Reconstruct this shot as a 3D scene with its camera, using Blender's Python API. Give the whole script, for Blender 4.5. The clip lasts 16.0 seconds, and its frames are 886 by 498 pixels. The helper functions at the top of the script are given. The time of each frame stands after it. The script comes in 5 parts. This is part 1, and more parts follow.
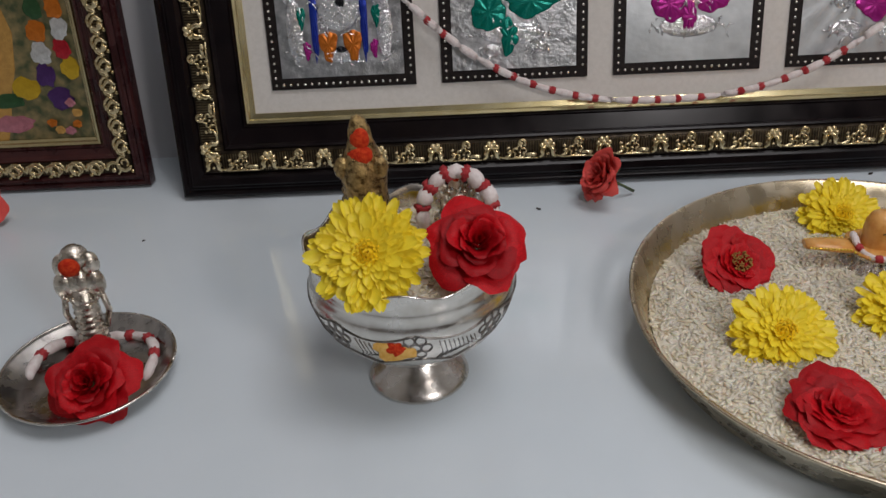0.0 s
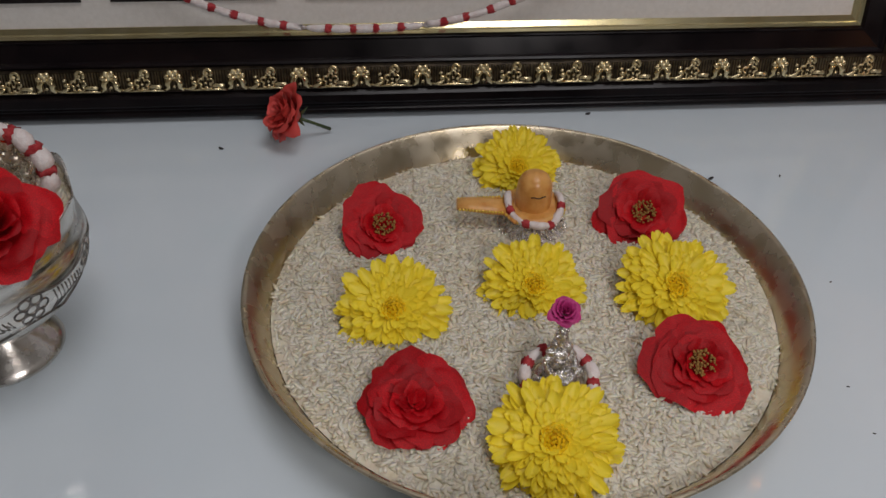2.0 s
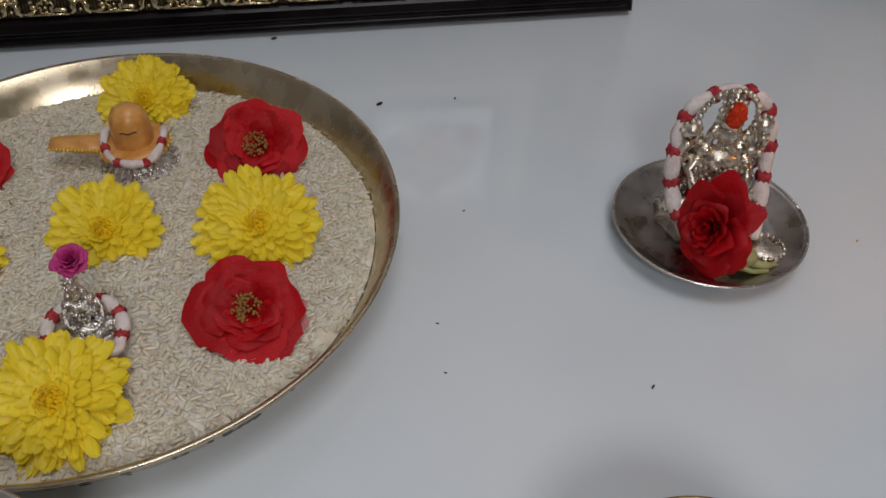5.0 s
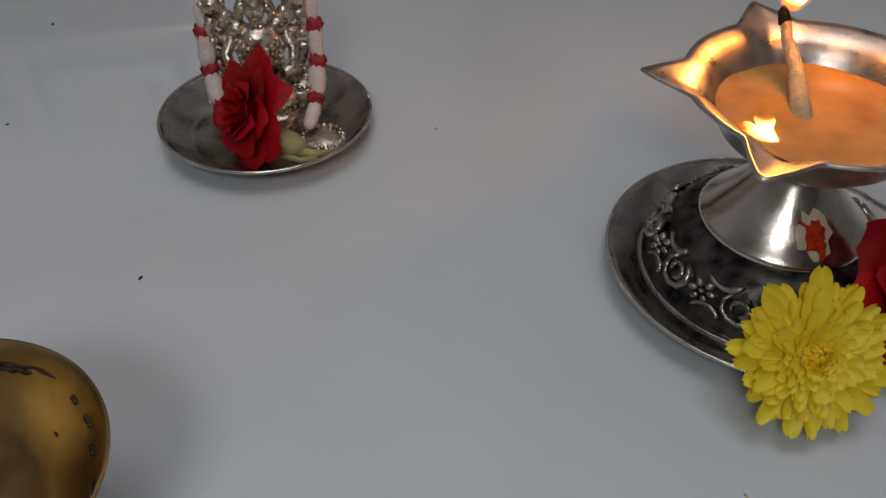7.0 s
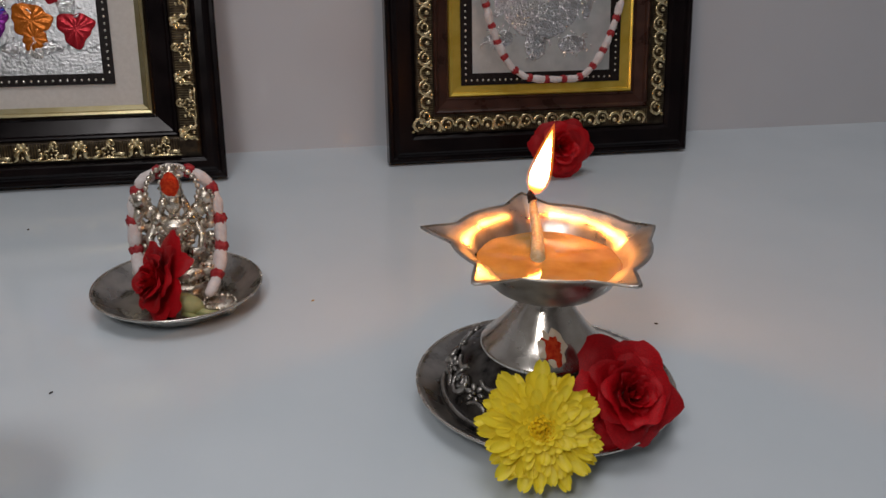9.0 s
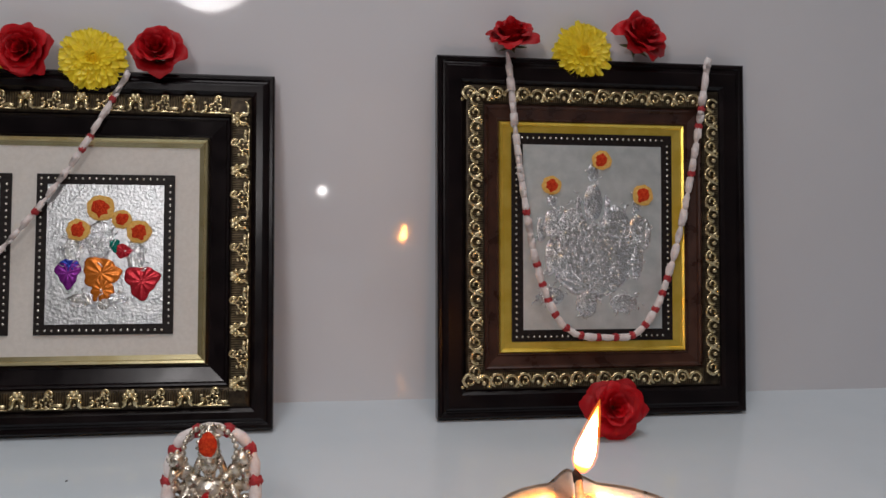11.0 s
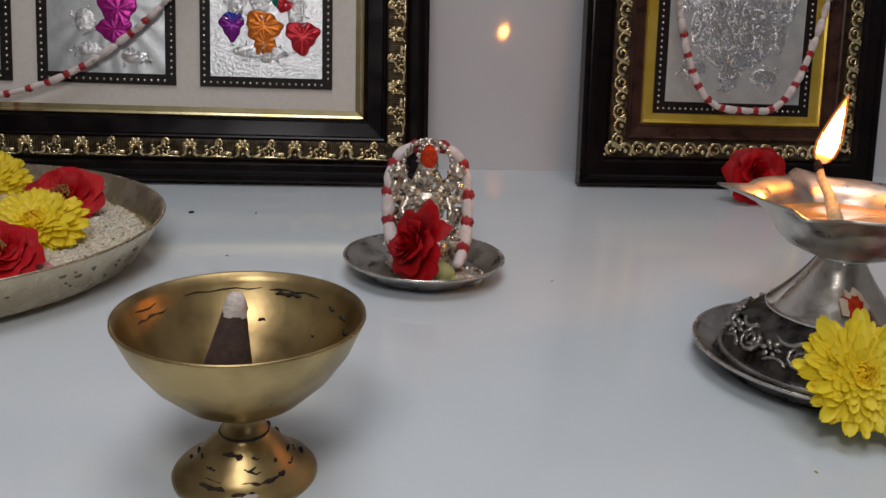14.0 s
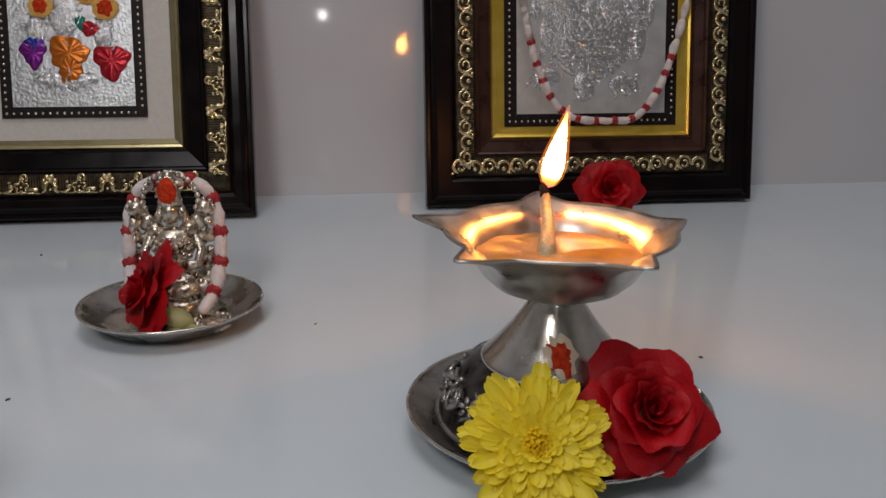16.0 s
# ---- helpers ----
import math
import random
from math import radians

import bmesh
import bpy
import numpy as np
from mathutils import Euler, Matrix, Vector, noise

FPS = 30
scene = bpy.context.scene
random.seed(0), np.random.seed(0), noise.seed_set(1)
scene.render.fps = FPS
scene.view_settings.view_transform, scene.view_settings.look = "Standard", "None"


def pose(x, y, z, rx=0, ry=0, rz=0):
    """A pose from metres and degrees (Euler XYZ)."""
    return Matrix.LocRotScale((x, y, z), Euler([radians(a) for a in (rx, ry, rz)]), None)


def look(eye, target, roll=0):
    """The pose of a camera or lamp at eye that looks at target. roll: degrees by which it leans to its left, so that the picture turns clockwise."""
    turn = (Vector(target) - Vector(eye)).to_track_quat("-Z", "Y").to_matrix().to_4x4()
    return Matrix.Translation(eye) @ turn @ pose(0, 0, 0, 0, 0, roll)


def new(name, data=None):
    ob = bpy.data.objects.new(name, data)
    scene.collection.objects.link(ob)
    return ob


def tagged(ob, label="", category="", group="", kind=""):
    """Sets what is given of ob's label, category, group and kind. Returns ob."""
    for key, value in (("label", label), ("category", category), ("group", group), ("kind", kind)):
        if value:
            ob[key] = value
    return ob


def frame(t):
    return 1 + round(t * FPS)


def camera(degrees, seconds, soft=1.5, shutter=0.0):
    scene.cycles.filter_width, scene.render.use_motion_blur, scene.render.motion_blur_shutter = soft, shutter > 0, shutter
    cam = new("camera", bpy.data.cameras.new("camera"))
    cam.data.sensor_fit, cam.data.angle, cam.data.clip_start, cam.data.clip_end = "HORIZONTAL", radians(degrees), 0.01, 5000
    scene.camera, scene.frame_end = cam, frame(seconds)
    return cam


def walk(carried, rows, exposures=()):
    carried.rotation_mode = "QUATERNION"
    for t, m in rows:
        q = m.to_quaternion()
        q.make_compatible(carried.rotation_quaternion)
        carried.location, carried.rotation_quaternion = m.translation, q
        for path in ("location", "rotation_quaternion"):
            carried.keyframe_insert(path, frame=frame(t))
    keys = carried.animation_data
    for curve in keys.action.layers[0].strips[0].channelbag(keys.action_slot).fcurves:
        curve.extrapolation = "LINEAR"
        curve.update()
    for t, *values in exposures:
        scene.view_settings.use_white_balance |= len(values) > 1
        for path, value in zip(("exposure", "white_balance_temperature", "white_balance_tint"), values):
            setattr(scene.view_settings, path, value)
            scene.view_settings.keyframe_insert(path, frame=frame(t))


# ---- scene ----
cam = camera(55.0, 16.0, soft=1.5)

PATH = [
    (0, (-0.251, -0.396, 0.333), (-0.29, 1.293, -0.738), -3.1),
    (0.5, (-0.184, -0.373, 0.342), (-0.187, 1.287, -0.775), -1.7),
    (1, (-0.126, -0.362, 0.345), (-0.05, 1.276, -0.799), 0.0),
    (1.5, (-0.081, -0.344, 0.336), (0.033, 1.239, -0.882), 0.3),
    (2, (-0.073, -0.336, 0.34), (0.058, 1.183, -0.955), 1.2),
    (2.5, (-0.05, -0.33, 0.334), (0.077, 1.155, -0.999), 1.8),
    (3, (-0.032, -0.328, 0.331), (0.099, 1.142, -1.02), 2.1),
    (3.5, (-0.009, -0.329, 0.333), (0.116, 1.119, -1.041), 2.2),
    (3.7, (0.01, -0.335, 0.33), (0.138, 1.113, -1.044), 2.3),
    (5.8, (0.193, -0.325, 0.31), (0.451, 1.052, -1.117), 1.1),
    (6, (0.211, -0.345, 0.289), (0.513, 1.105, -1.054), 2.1),
    (6.5, (0.29, -0.354, 0.259), (0.617, 1.107, -1.068), 1.4),
    (7, (0.321, -0.38, 0.238), (0.663, 1.077, -1.089), 0.5),
    (7.5, (0.347, -0.454, 0.257), (0.696, 1.079, -0.979), -0.3),
    (8, (0.353, -0.504, 0.27), (0.725, 1.168, -0.761), -0.4),
    (8.5, (0.357, -0.52, 0.261), (0.762, 1.246, -0.585), 0.8),
    (9, (0.37, -0.516, 0.244), (0.785, 1.274, -0.547), 1.0),
    (9.2, (0.385, -0.507, 0.25), (0.79, 1.289, -0.529), 0.6),
    (11.3, (0.378, -0.505, 0.262), (0.67, 1.46, 0.027), 1.4),
    (11.5, (0.305, -0.509, 0.309), (0.639, 1.423, -0.089), 2.5),
    (12, (0.206, -0.524, 0.265), (0.483, 1.406, -0.18), 2.2),
    (12.5, (0.162, -0.513, 0.201), (0.39, 1.406, -0.314), 2.3),
    (13, (0.192, -0.508, 0.165), (0.415, 1.395, -0.406), 2.8),
    (13.5, (0.216, -0.516, 0.164), (0.455, 1.376, -0.437), 3.0),
    (14, (0.257, -0.53, 0.18), (0.523, 1.36, -0.419), 2.7),
    (14.5, (0.35, -0.531, 0.172), (0.634, 1.357, -0.425), 0.8),
    (15, (0.37, -0.522, 0.186), (0.666, 1.362, -0.417), 0.7),
    (15.5, (0.403, -0.508, 0.189), (0.676, 1.384, -0.4), 0.5),
    (16, (0.414, -0.491, 0.181), (0.655, 1.411, -0.389), 0.3),
]
EXPOSURES = ((0, 0.20), (1, -0.02), (2, -0.20), (3.5, -0.32), (6, -0.37), (7, -0.8), (7.5, -0.95), (8.5, -0.5), (9.2, -0.35), (11.3, 0.05), (12, 0.0), (13.5, -0.15), (14.5, -0.3), (16, -0.35))
walk(cam, [(t, look(e, g, r)) for t, e, g, r in PATH], EXPOSURES)

# ---- world and lights ----
world = bpy.data.worlds.new("world")
scene.world = world
world.use_nodes = True
world.node_tree.nodes["Background"].inputs[0].default_value = (0.75, 0.86, 1.0, 1)
world.node_tree.nodes["Background"].inputs[1].default_value = 0.02


def area_lamp(name, eye, target, size, watts, colour):
    data = bpy.data.lights.new(name, "AREA")
    data.shape, data.size, data.energy, data.color = "DISK", size, watts, colour
    ob = new(name, data)
    ob.matrix_world = look(eye, target)
    return ob


area_lamp("ceiling_lamp", (0.38, -0.45, 2.35), (0.1, 0.0, 0.0), 1.2, 16, (1.0, 0.965, 0.985))
# added fixed soft disc, standing in for the small light carried with the camera
area_lamp("camera_light_fill", (0.16, -0.68, 0.58), (0.12, 0.0, 0.0), 0.20, 1.95, (1.0, 0.95, 0.95))

# the phone's small white light, mirrored in the glazed wall; fixed at one spot
torch = bpy.data.lights.new("phone_light", "POINT")
torch.energy, torch.shadow_soft_size, torch.color = 0.14, 0.006, (1.0, 0.97, 0.95)
new("phone_light", torch).location = (0.395, -0.600, 0.145)

# ---- materials ----


def mat(name, c1, c2=None, rough=0.5, metal=0.0, scale=60.0, detail=4.0, bump=0.0, bscale=300.0, spec=0.5,
        emit=0.0, sub=0.0, trans=0.0, coat=0.0, rough2=None, lo=0.35, hi=0.65, random_tone=0.0, ior=None, thin=0.0):
    m = bpy.data.materials.new(name)
    m.use_nodes = True
    nt = m.node_tree
    b = nt.nodes["Principled BSDF"]
    co = nt.nodes.new("ShaderNodeTexCoord")
    b.inputs["Metallic"].default_value = metal
    b.inputs["Roughness"].default_value = rough
    b.inputs["Specular IOR Level"].default_value = spec
    b.inputs["Coat Weight"].default_value = coat
    b.inputs["Coat Roughness"].default_value = 0.05
    if ior:
        b.inputs["IOR"].default_value = ior
    if sub:
        b.inputs["Subsurface Weight"].default_value = sub
        b.inputs["Subsurface Radius"].default_value = (0.004, 0.002, 0.001)
        b.inputs["Subsurface Scale"].default_value = 1.0
    b.inputs["Transmission Weight"].default_value = trans
    nz = nt.nodes.new("ShaderNodeTexNoise")
    nz.inputs["Scale"].default_value = scale
    nz.inputs["Detail"].default_value = detail
    nt.links.new(co.outputs["Object"], nz.inputs["Vector"])
    ramp = nt.nodes.new("ShaderNodeValToRGB")
    ramp.color_ramp.elements[0].position = lo
    ramp.color_ramp.elements[1].position = hi
    ramp.color_ramp.elements[0].color = (*c1, 1)
    ramp.color_ramp.elements[1].color = (*(c2 or c1), 1)
    nt.links.new(nz.outputs["Fac"], ramp.inputs["Fac"])
    colour = ramp.outputs["Color"]
    if random_tone:
        info = nt.nodes.new("ShaderNodeObjectInfo")
        mp = nt.nodes.new("ShaderNodeMapRange")
        mp.inputs["To Min"].default_value = 1 - random_tone
        mp.inputs["To Max"].default_value = 1 + random_tone
        nt.links.new(info.outputs["Random"], mp.inputs["Value"])
        hsv = nt.nodes.new("ShaderNodeHueSaturation")
        nt.links.new(mp.outputs["Result"], hsv.inputs["Value"])
        nt.links.new(colour, hsv.inputs["Color"])
        colour = hsv.outputs["Color"]
    nt.links.new(colour, b.inputs["Base Color"])
    if rough2 is not None:
        mr = nt.nodes.new("ShaderNodeMapRange")
        mr.inputs["From Min"].default_value, mr.inputs["From Max"].default_value = lo, hi
        mr.inputs["To Min"].default_value, mr.inputs["To Max"].default_value = rough, rough2
        nt.links.new(nz.outputs["Fac"], mr.inputs["Value"])
        nt.links.new(mr.outputs["Result"], b.inputs["Roughness"])
    if bump:
        n2 = nt.nodes.new("ShaderNodeTexNoise")
        n2.inputs["Scale"].default_value = bscale
        n2.inputs["Detail"].default_value = 3
        nt.links.new(co.outputs["Object"], n2.inputs["Vector"])
        bp = nt.nodes.new("ShaderNodeBump")
        bp.inputs["Strength"].default_value = bump
        bp.inputs["Distance"].default_value = 0.001
        nt.links.new(n2.outputs["Fac"], bp.inputs["Height"])
        nt.links.new(bp.outputs["Normal"], b.inputs["Normal"])
    if emit:
        b.inputs["Emission Color"].default_value = (*c1, 1)
        b.inputs["Emission Strength"].default_value = emit
    if thin:
        tl = nt.nodes.new("ShaderNodeBsdfTranslucent")
        mx = nt.nodes.new("ShaderNodeMixShader")
        mx.inputs["Fac"].default_value = thin
        nt.links.new(colour, tl.inputs["Color"])
        nt.links.new(b.outputs["BSDF"], mx.inputs[1])
        nt.links.new(tl.outputs["BSDF"], mx.inputs[2])
        nt.links.new(mx.outputs["Shader"], nt.nodes["Material Output"].inputs["Surface"])
    return m


M_TABLE = mat("white_glazed_slab", (0.655, 0.735, 0.785), (0.705, 0.775, 0.82), rough=0.085, rough2=0.13, scale=7, bump=0.02, bscale=26)
M_WALL = mat("glazed_wall_tile", (0.70, 0.70, 0.73), (0.74, 0.74, 0.76), rough=0.05, rough2=0.08, scale=5, bump=0.015, bscale=14)
M_ROOM = mat("room_plaster", (0.44, 0.43, 0.41), (0.50, 0.48, 0.46), rough=0.85, scale=4)
M_FARWALL = mat("dark_unseen_wall", (0.26, 0.25, 0.245), (0.32, 0.31, 0.30), rough=0.85, scale=4)
M_FLOOR = mat("pale_unseen_floor", (0.74, 0.73, 0.71), (0.80, 0.79, 0.77), rough=0.22, rough2=0.35, scale=6)
M_CEILING = mat("pale_unseen_ceiling", (0.72, 0.70, 0.68), (0.78, 0.76, 0.74), rough=0.9, scale=4)
M_SILVER = mat("worn_silver", (0.62, 0.58, 0.52), (0.80, 0.77, 0.72), rough=0.16, rough2=0.30, metal=1, scale=90, bump=0.05, bscale=500)
M_LAMPSILVER = mat("brushed_lamp_silver", (0.46, 0.43, 0.39), (0.64, 0.61, 0.56), rough=0.27, rough2=0.40, metal=1, scale=110, bump=0.08, bscale=600)
M_STEEL = mat("thali_steel", (0.55, 0.46, 0.31), (0.65, 0.57, 0.43), rough=0.22, rough2=0.32, metal=1, scale=70, bump=0.06, bscale=700)
M_DARKSILVER = mat("oxidised_silver", (0.035, 0.033, 0.032), (0.16, 0.15, 0.14), rough=0.25, rough2=0.45, metal=1, scale=120)
M_PLATE = mat("dull_plate_silver", (0.30, 0.285, 0.27), (0.52, 0.50, 0.47), rough=0.22, rough2=0.36, metal=1, scale=80, bump=0.05, bscale=500)
M_IDOL = mat("antique_idol_silver", (0.46, 0.40, 0.32), (0.86, 0.80, 0.70), rough=0.2, rough2=0.34, metal=1, scale=160, detail=3, bump=0.35, bscale=700)
M_IDOLBRASS = mat("antique_idol_brass", (0.16, 0.10, 0.04), (0.62, 0.45, 0.20), rough=0.25, rough2=0.4, metal=1, scale=300, detail=3, bump=0.9, bscale=800)
M_BRIGHTIDOL = mat("bright_idol_silver", (0.6, 0.58, 0.55), (0.9, 0.88, 0.85), rough=0.18, rough2=0.3, metal=1, scale=300, bump=0.8, bscale=900)
M_BRASS = mat("aged_brass", (0.17, 0.105, 0.04), (0.52, 0.395, 0.185), rough=0.26, rough2=0.42, metal=1, scale=34, detail=6, lo=0.28, hi=0.6, bump=0.08, bscale=400)
M_SOOT = mat("black_tarnish", (0.02, 0.015, 0.012), (0.06, 0.045, 0.03), rough=0.6, metal=0.3, scale=200)
M_ROSE = mat("red_rose_petal", (0.33, 0.002, 0.006), (0.62, 0.007, 0.014), rough=0.34, rough2=0.5, spec=0.26, scale=55, bump=0.25, bscale=130, thin=0.11, random_tone=0.25)
M_ROSEDRY = mat("coral_rose_petal", (0.62, 0.045, 0.04), (0.76, 0.10, 0.08), rough=0.5, scale=90, bump=0.25, bscale=260, sub=0.12, random_tone=0.2)
M_PINK = mat("magenta_petal", (0.45, 0.02, 0.16), (0.6, 0.05, 0.25), rough=0.5, scale=200, bump=0.2)
M_YEL = mat("yellow_mum_petal", (1.0, 0.78, 0.012), (1.0, 0.88, 0.09), rough=0.42, scale=110, bump=0.12, bscale=420, thin=0.22, random_tone=0.05)
M_YELIN = mat("deep_yellow_floret", (1.0, 0.64, 0.006), (1.0, 0.76, 0.016), rough=0.5, scale=240, thin=0.18)
M_STAMEN = mat("dry_stamen", (0.22, 0.10, 0.02), (0.42, 0.24, 0.06), rough=0.8, scale=600)
M_GREEN = mat("rose_stem_green", (0.03, 0.05, 0.015), (0.07, 0.10, 0.03), rough=0.5, scale=200)
M_BUD = mat("pale_green_calyx", (0.30, 0.32, 0.12), (0.46, 0.45, 0.22), rough=0.45, scale=120, sub=0.1)
M_RICE = mat("raw_rice", (0.72, 0.625, 0.475), (0.86, 0.785, 0.645), rough=0.24, scale=210, sub=0.25)
M_COTTON = mat("white_cotton", (0.72, 0.62, 0.60), (0.84, 0.79, 0.77), rough=0.95, scale=200, bump=0.6, bscale=900, spec=0.1)
M_TIE = mat("kumkum_dyed_cotton", (0.32, 0.026, 0.032), (0.50, 0.075, 0.08), rough=0.9, scale=350, bump=0.5, bscale=900, spec=0.1)
M_KUM = mat("vermilion_paste", (0.48, 0.025, 0.010), (0.66, 0.07, 0.02), rough=0.9, scale=500, bump=0.8, bscale=900, spec=0.1)
M_TURMERIC = mat("turmeric_paste", (0.70, 0.38, 0.08), (0.8, 0.5, 0.16), rough=0.9, scale=400, spec=0.1)
M_FRAME = mat("black_lacquered_wood", (0.0035, 0.0022, 0.003), (0.008, 0.0045, 0.005), rough=0.18, rough2=0.27, scale=40, spec=0.24)
M_FRAMEBROWN = mat("dark_brown_wood", (0.030, 0.011, 0.007), (0.060, 0.022, 0.013), rough=0.25, rough2=0.42, scale=60, spec=0.35)
M_BAND = mat("bronze_ribbed_band", (0.02, 0.014, 0.009), (0.06, 0.044, 0.026), rough=0.4, metal=0.7, scale=200)
M_RIB = mat("dull_bronze_rib", (0.10, 0.08, 0.048), (0.26, 0.21, 0.13), rough=0.35, metal=0.9, scale=200)
M_GOLD = mat("gilt_ornament", (0.55, 0.42, 0.20), (0.85, 0.72, 0.45), rough=0.2, rough2=0.3, metal=1, scale=300)
M_GILT = mat("pale_gilt_fillet", (0.62, 0.53, 0.28), (0.72, 0.64, 0.38), rough=0.25, metal=1, scale=60)
M_GILT2 = mat("bright_gilt_fillet", (0.85, 0.60, 0.08), (0.95, 0.72, 0.14), rough=0.34, metal=0.75, scale=60)
M_MAT = mat("cream_mount_card", (0.66, 0.63, 0.585), (0.71, 0.68, 0.635), rough=0.8, scale=300)
M_BORDER = mat("dark_card_border", (0.010, 0.007, 0.007), (0.02, 0.015, 0.014), rough=0.5, spec=0.2, scale=300)
M_STUD = mat("silver_stud", (0.6, 0.57, 0.5), (0.75, 0.71, 0.64), rough=0.25, metal=1, scale=300)
M_FOIL = mat("embossed_silver_foil", (0.44, 0.46, 0.47), (0.72, 0.73, 0.74), rough=0.28, rough2=0.42, metal=1, scale=120, bump=0.55, bscale=420)
M_FOILPLAIN = mat("satin_silver_foil", (0.50, 0.53, 0.54), (0.62, 0.65, 0.66), rough=0.40, metal=1, scale=70, bump=0.12, bscale=300)
# same satin foil lightened in colour, for the stronger light on the brown frame
M_FOILLIT = mat("lit_satin_foil", (0.58, 0.63, 0.63), (0.70, 0.74, 0.74), rough=0.45, metal=0.6, scale=70, bump=0.12, bscale=300)
M_FOILRAISED = mat("polished_raised_foil", (0.75, 0.76, 0.77), (0.9, 0.9, 0.91), rough=0.13, metal=1, scale=200, bump=0.9, bscale=600)


def enamel(name, c):
    return mat(name, tuple(v * 0.8 for v in c), c, rough=0.24, metal=0.55, scale=200, bump=0.35, bscale=500)


M_ENAMEL = {
    "magenta": enamel("magenta_foil_colour", (0.46, 0.02, 0.28)), "green": enamel("green_foil_colour", (0.0, 0.24, 0.18)),
    "blue": enamel("blue_foil_colour", (0.02, 0.05, 0.42)), "orange": enamel("orange_foil_colour", (0.72, 0.20, 0.02)),
    "red": enamel("red_foil_colour", (0.55, 0.02, 0.035)), "purple": enamel("purple_foil_colour", (0.24, 0.02, 0.30)),
    "black": enamel("black_foil_colour", (0.015, 0.015, 0.02)), "yellow": enamel("yellow_foil_colour", (0.75, 0.48, 0.03)),
    "white": enamel("white_print_colour", (0.75, 0.75, 0.72)), "dark": enamel("green_print_colour", (0.05, 0.13, 0.05)),
    "gold": enamel("gold_print_colour", (0.78, 0.44, 0.12)), "pink": enamel("pink_print_colour", (0.65, 0.25, 0.30)),
    "violet": enamel("violet_print_colour", (0.10, 0.04, 0.18)),
}
M_PRINT = mat("dark_floral_print", (0.05, 0.07, 0.03), (0.26, 0.20, 0.09), rough=0.3, scale=110)
M_MAROON = mat("dark_maroon_wood", (0.028, 0.006, 0.007), (0.055, 0.013, 0.012), rough=0.22, rough2=0.38, scale=60, spec=0.4)
M_GHEE = mat("melted_ghee", (0.42, 0.19, 0.035), (0.62, 0.34, 0.09), rough=0.04, scale=45, sub=0.2, bump=0.10, bscale=90, coat=0.6)
M_WICK = mat("oily_cotton_wick", (0.60, 0.42, 0.20), (0.75, 0.58, 0.36), rough=0.5, scale=300, bump=0.5, bscale=700, sub=0.3)
M_CHAR = mat("charred_wick", (0.02, 0.012, 0.01), (0.06, 0.03, 0.02), rough=0.9, scale=500)
M_FLAMEIN = bpy.data.materials.new("flame_gas")
M_FLAMEIN.use_nodes = True
fnt = M_FLAMEIN.node_tree
fco = fnt.nodes.new("ShaderNodeTexCoord")
fsep = fnt.nodes.new("ShaderNodeSeparateXYZ")
fmap = fnt.nodes.new("ShaderNodeMapRange")
fmap.inputs["From Max"].default_value = 0.041
framp = fnt.nodes.new("ShaderNodeValToRGB")
framp.color_ramp.elements[0].color = (0.004, 0.001, 0.001, 1)
framp.color_ramp.elements[1].color = (0.007, 0.0009, 0.0001, 1)
for fpos, fcol in ((0.10, (0.02, 0.003, 0.0003, 1)), (0.20, (0.26, 0.08, 0.012, 1)), (0.34, (0.80, 0.30, 0.060, 1)), (0.60, (0.60, 0.19, 0.030, 1)), (0.76, (0.10, 0.026, 0.003, 1)), (0.88, (0.018, 0.0036, 0.0004, 1))):
    framp.color_ramp.elements.new(fpos).color = fcol
fem = fnt.nodes.new("ShaderNodeEmission")
fem.inputs["Strength"].default_value = 325.0
fnt.links.new(fco.outputs["Object"], fsep.inputs[0])
fnt.links.new(fsep.outputs["Z"], fmap.inputs["Value"])
fnt.links.new(fmap.outputs["Result"], framp.inputs["Fac"])
fnt.links.new(framp.outputs["Color"], fem.inputs["Color"])
fnt.links.new(fem.outputs[0], fnt.nodes["Material Output"].inputs["Surface"])
M_FLAMEOUT = bpy.data.materials.new("flame_edge")
M_FLAMEOUT.use_nodes = True
ont = M_FLAMEOUT.node_tree
oem, otr, omx = ont.nodes.new("ShaderNodeEmission"), ont.nodes.new("ShaderNodeBsdfTransparent"), ont.nodes.new("ShaderNodeAddShader")
oem.inputs["Color"].default_value, oem.inputs["Strength"].default_value = (1.0, 0.26, 0.04, 1), 0.32
ont.links.new(oem.outputs[0], omx.inputs[0])
ont.links.new(otr.outputs[0], omx.inputs[1])
ont.links.new(omx.outputs[0], ont.nodes["Material Output"].inputs["Surface"])
M_INCENSE = mat("dark_incense_paste", (0.030, 0.016, 0.013), (0.060, 0.034, 0.026), rough=0.85, scale=300, bump=0.6, bscale=700)
M_ASH = mat("pale_ash", (0.62, 0.54, 0.50), (0.75, 0.68, 0.64), rough=0.95, scale=500, bump=0.6, bscale=800)
M_SANDAL = mat("sandal_orange_stone", (0.62, 0.27, 0.06), (0.76, 0.40, 0.12), rough=0.3, scale=150, sub=0.15)
M_PALEPINK = mat("pale_pink_petal", (0.55, 0.16, 0.18), (0.68, 0.30, 0.30), rough=0.5, scale=200)
M_ENGRAVE = mat("engraved_line_silver", (0.16, 0.15, 0.14), (0.34, 0.32, 0.30), rough=0.35, metal=1, scale=200)
M_TARNISH = mat("grey_tarnish", (0.10, 0.09, 0.075), (0.22, 0.20, 0.17), rough=0.5, metal=0.8, scale=300)
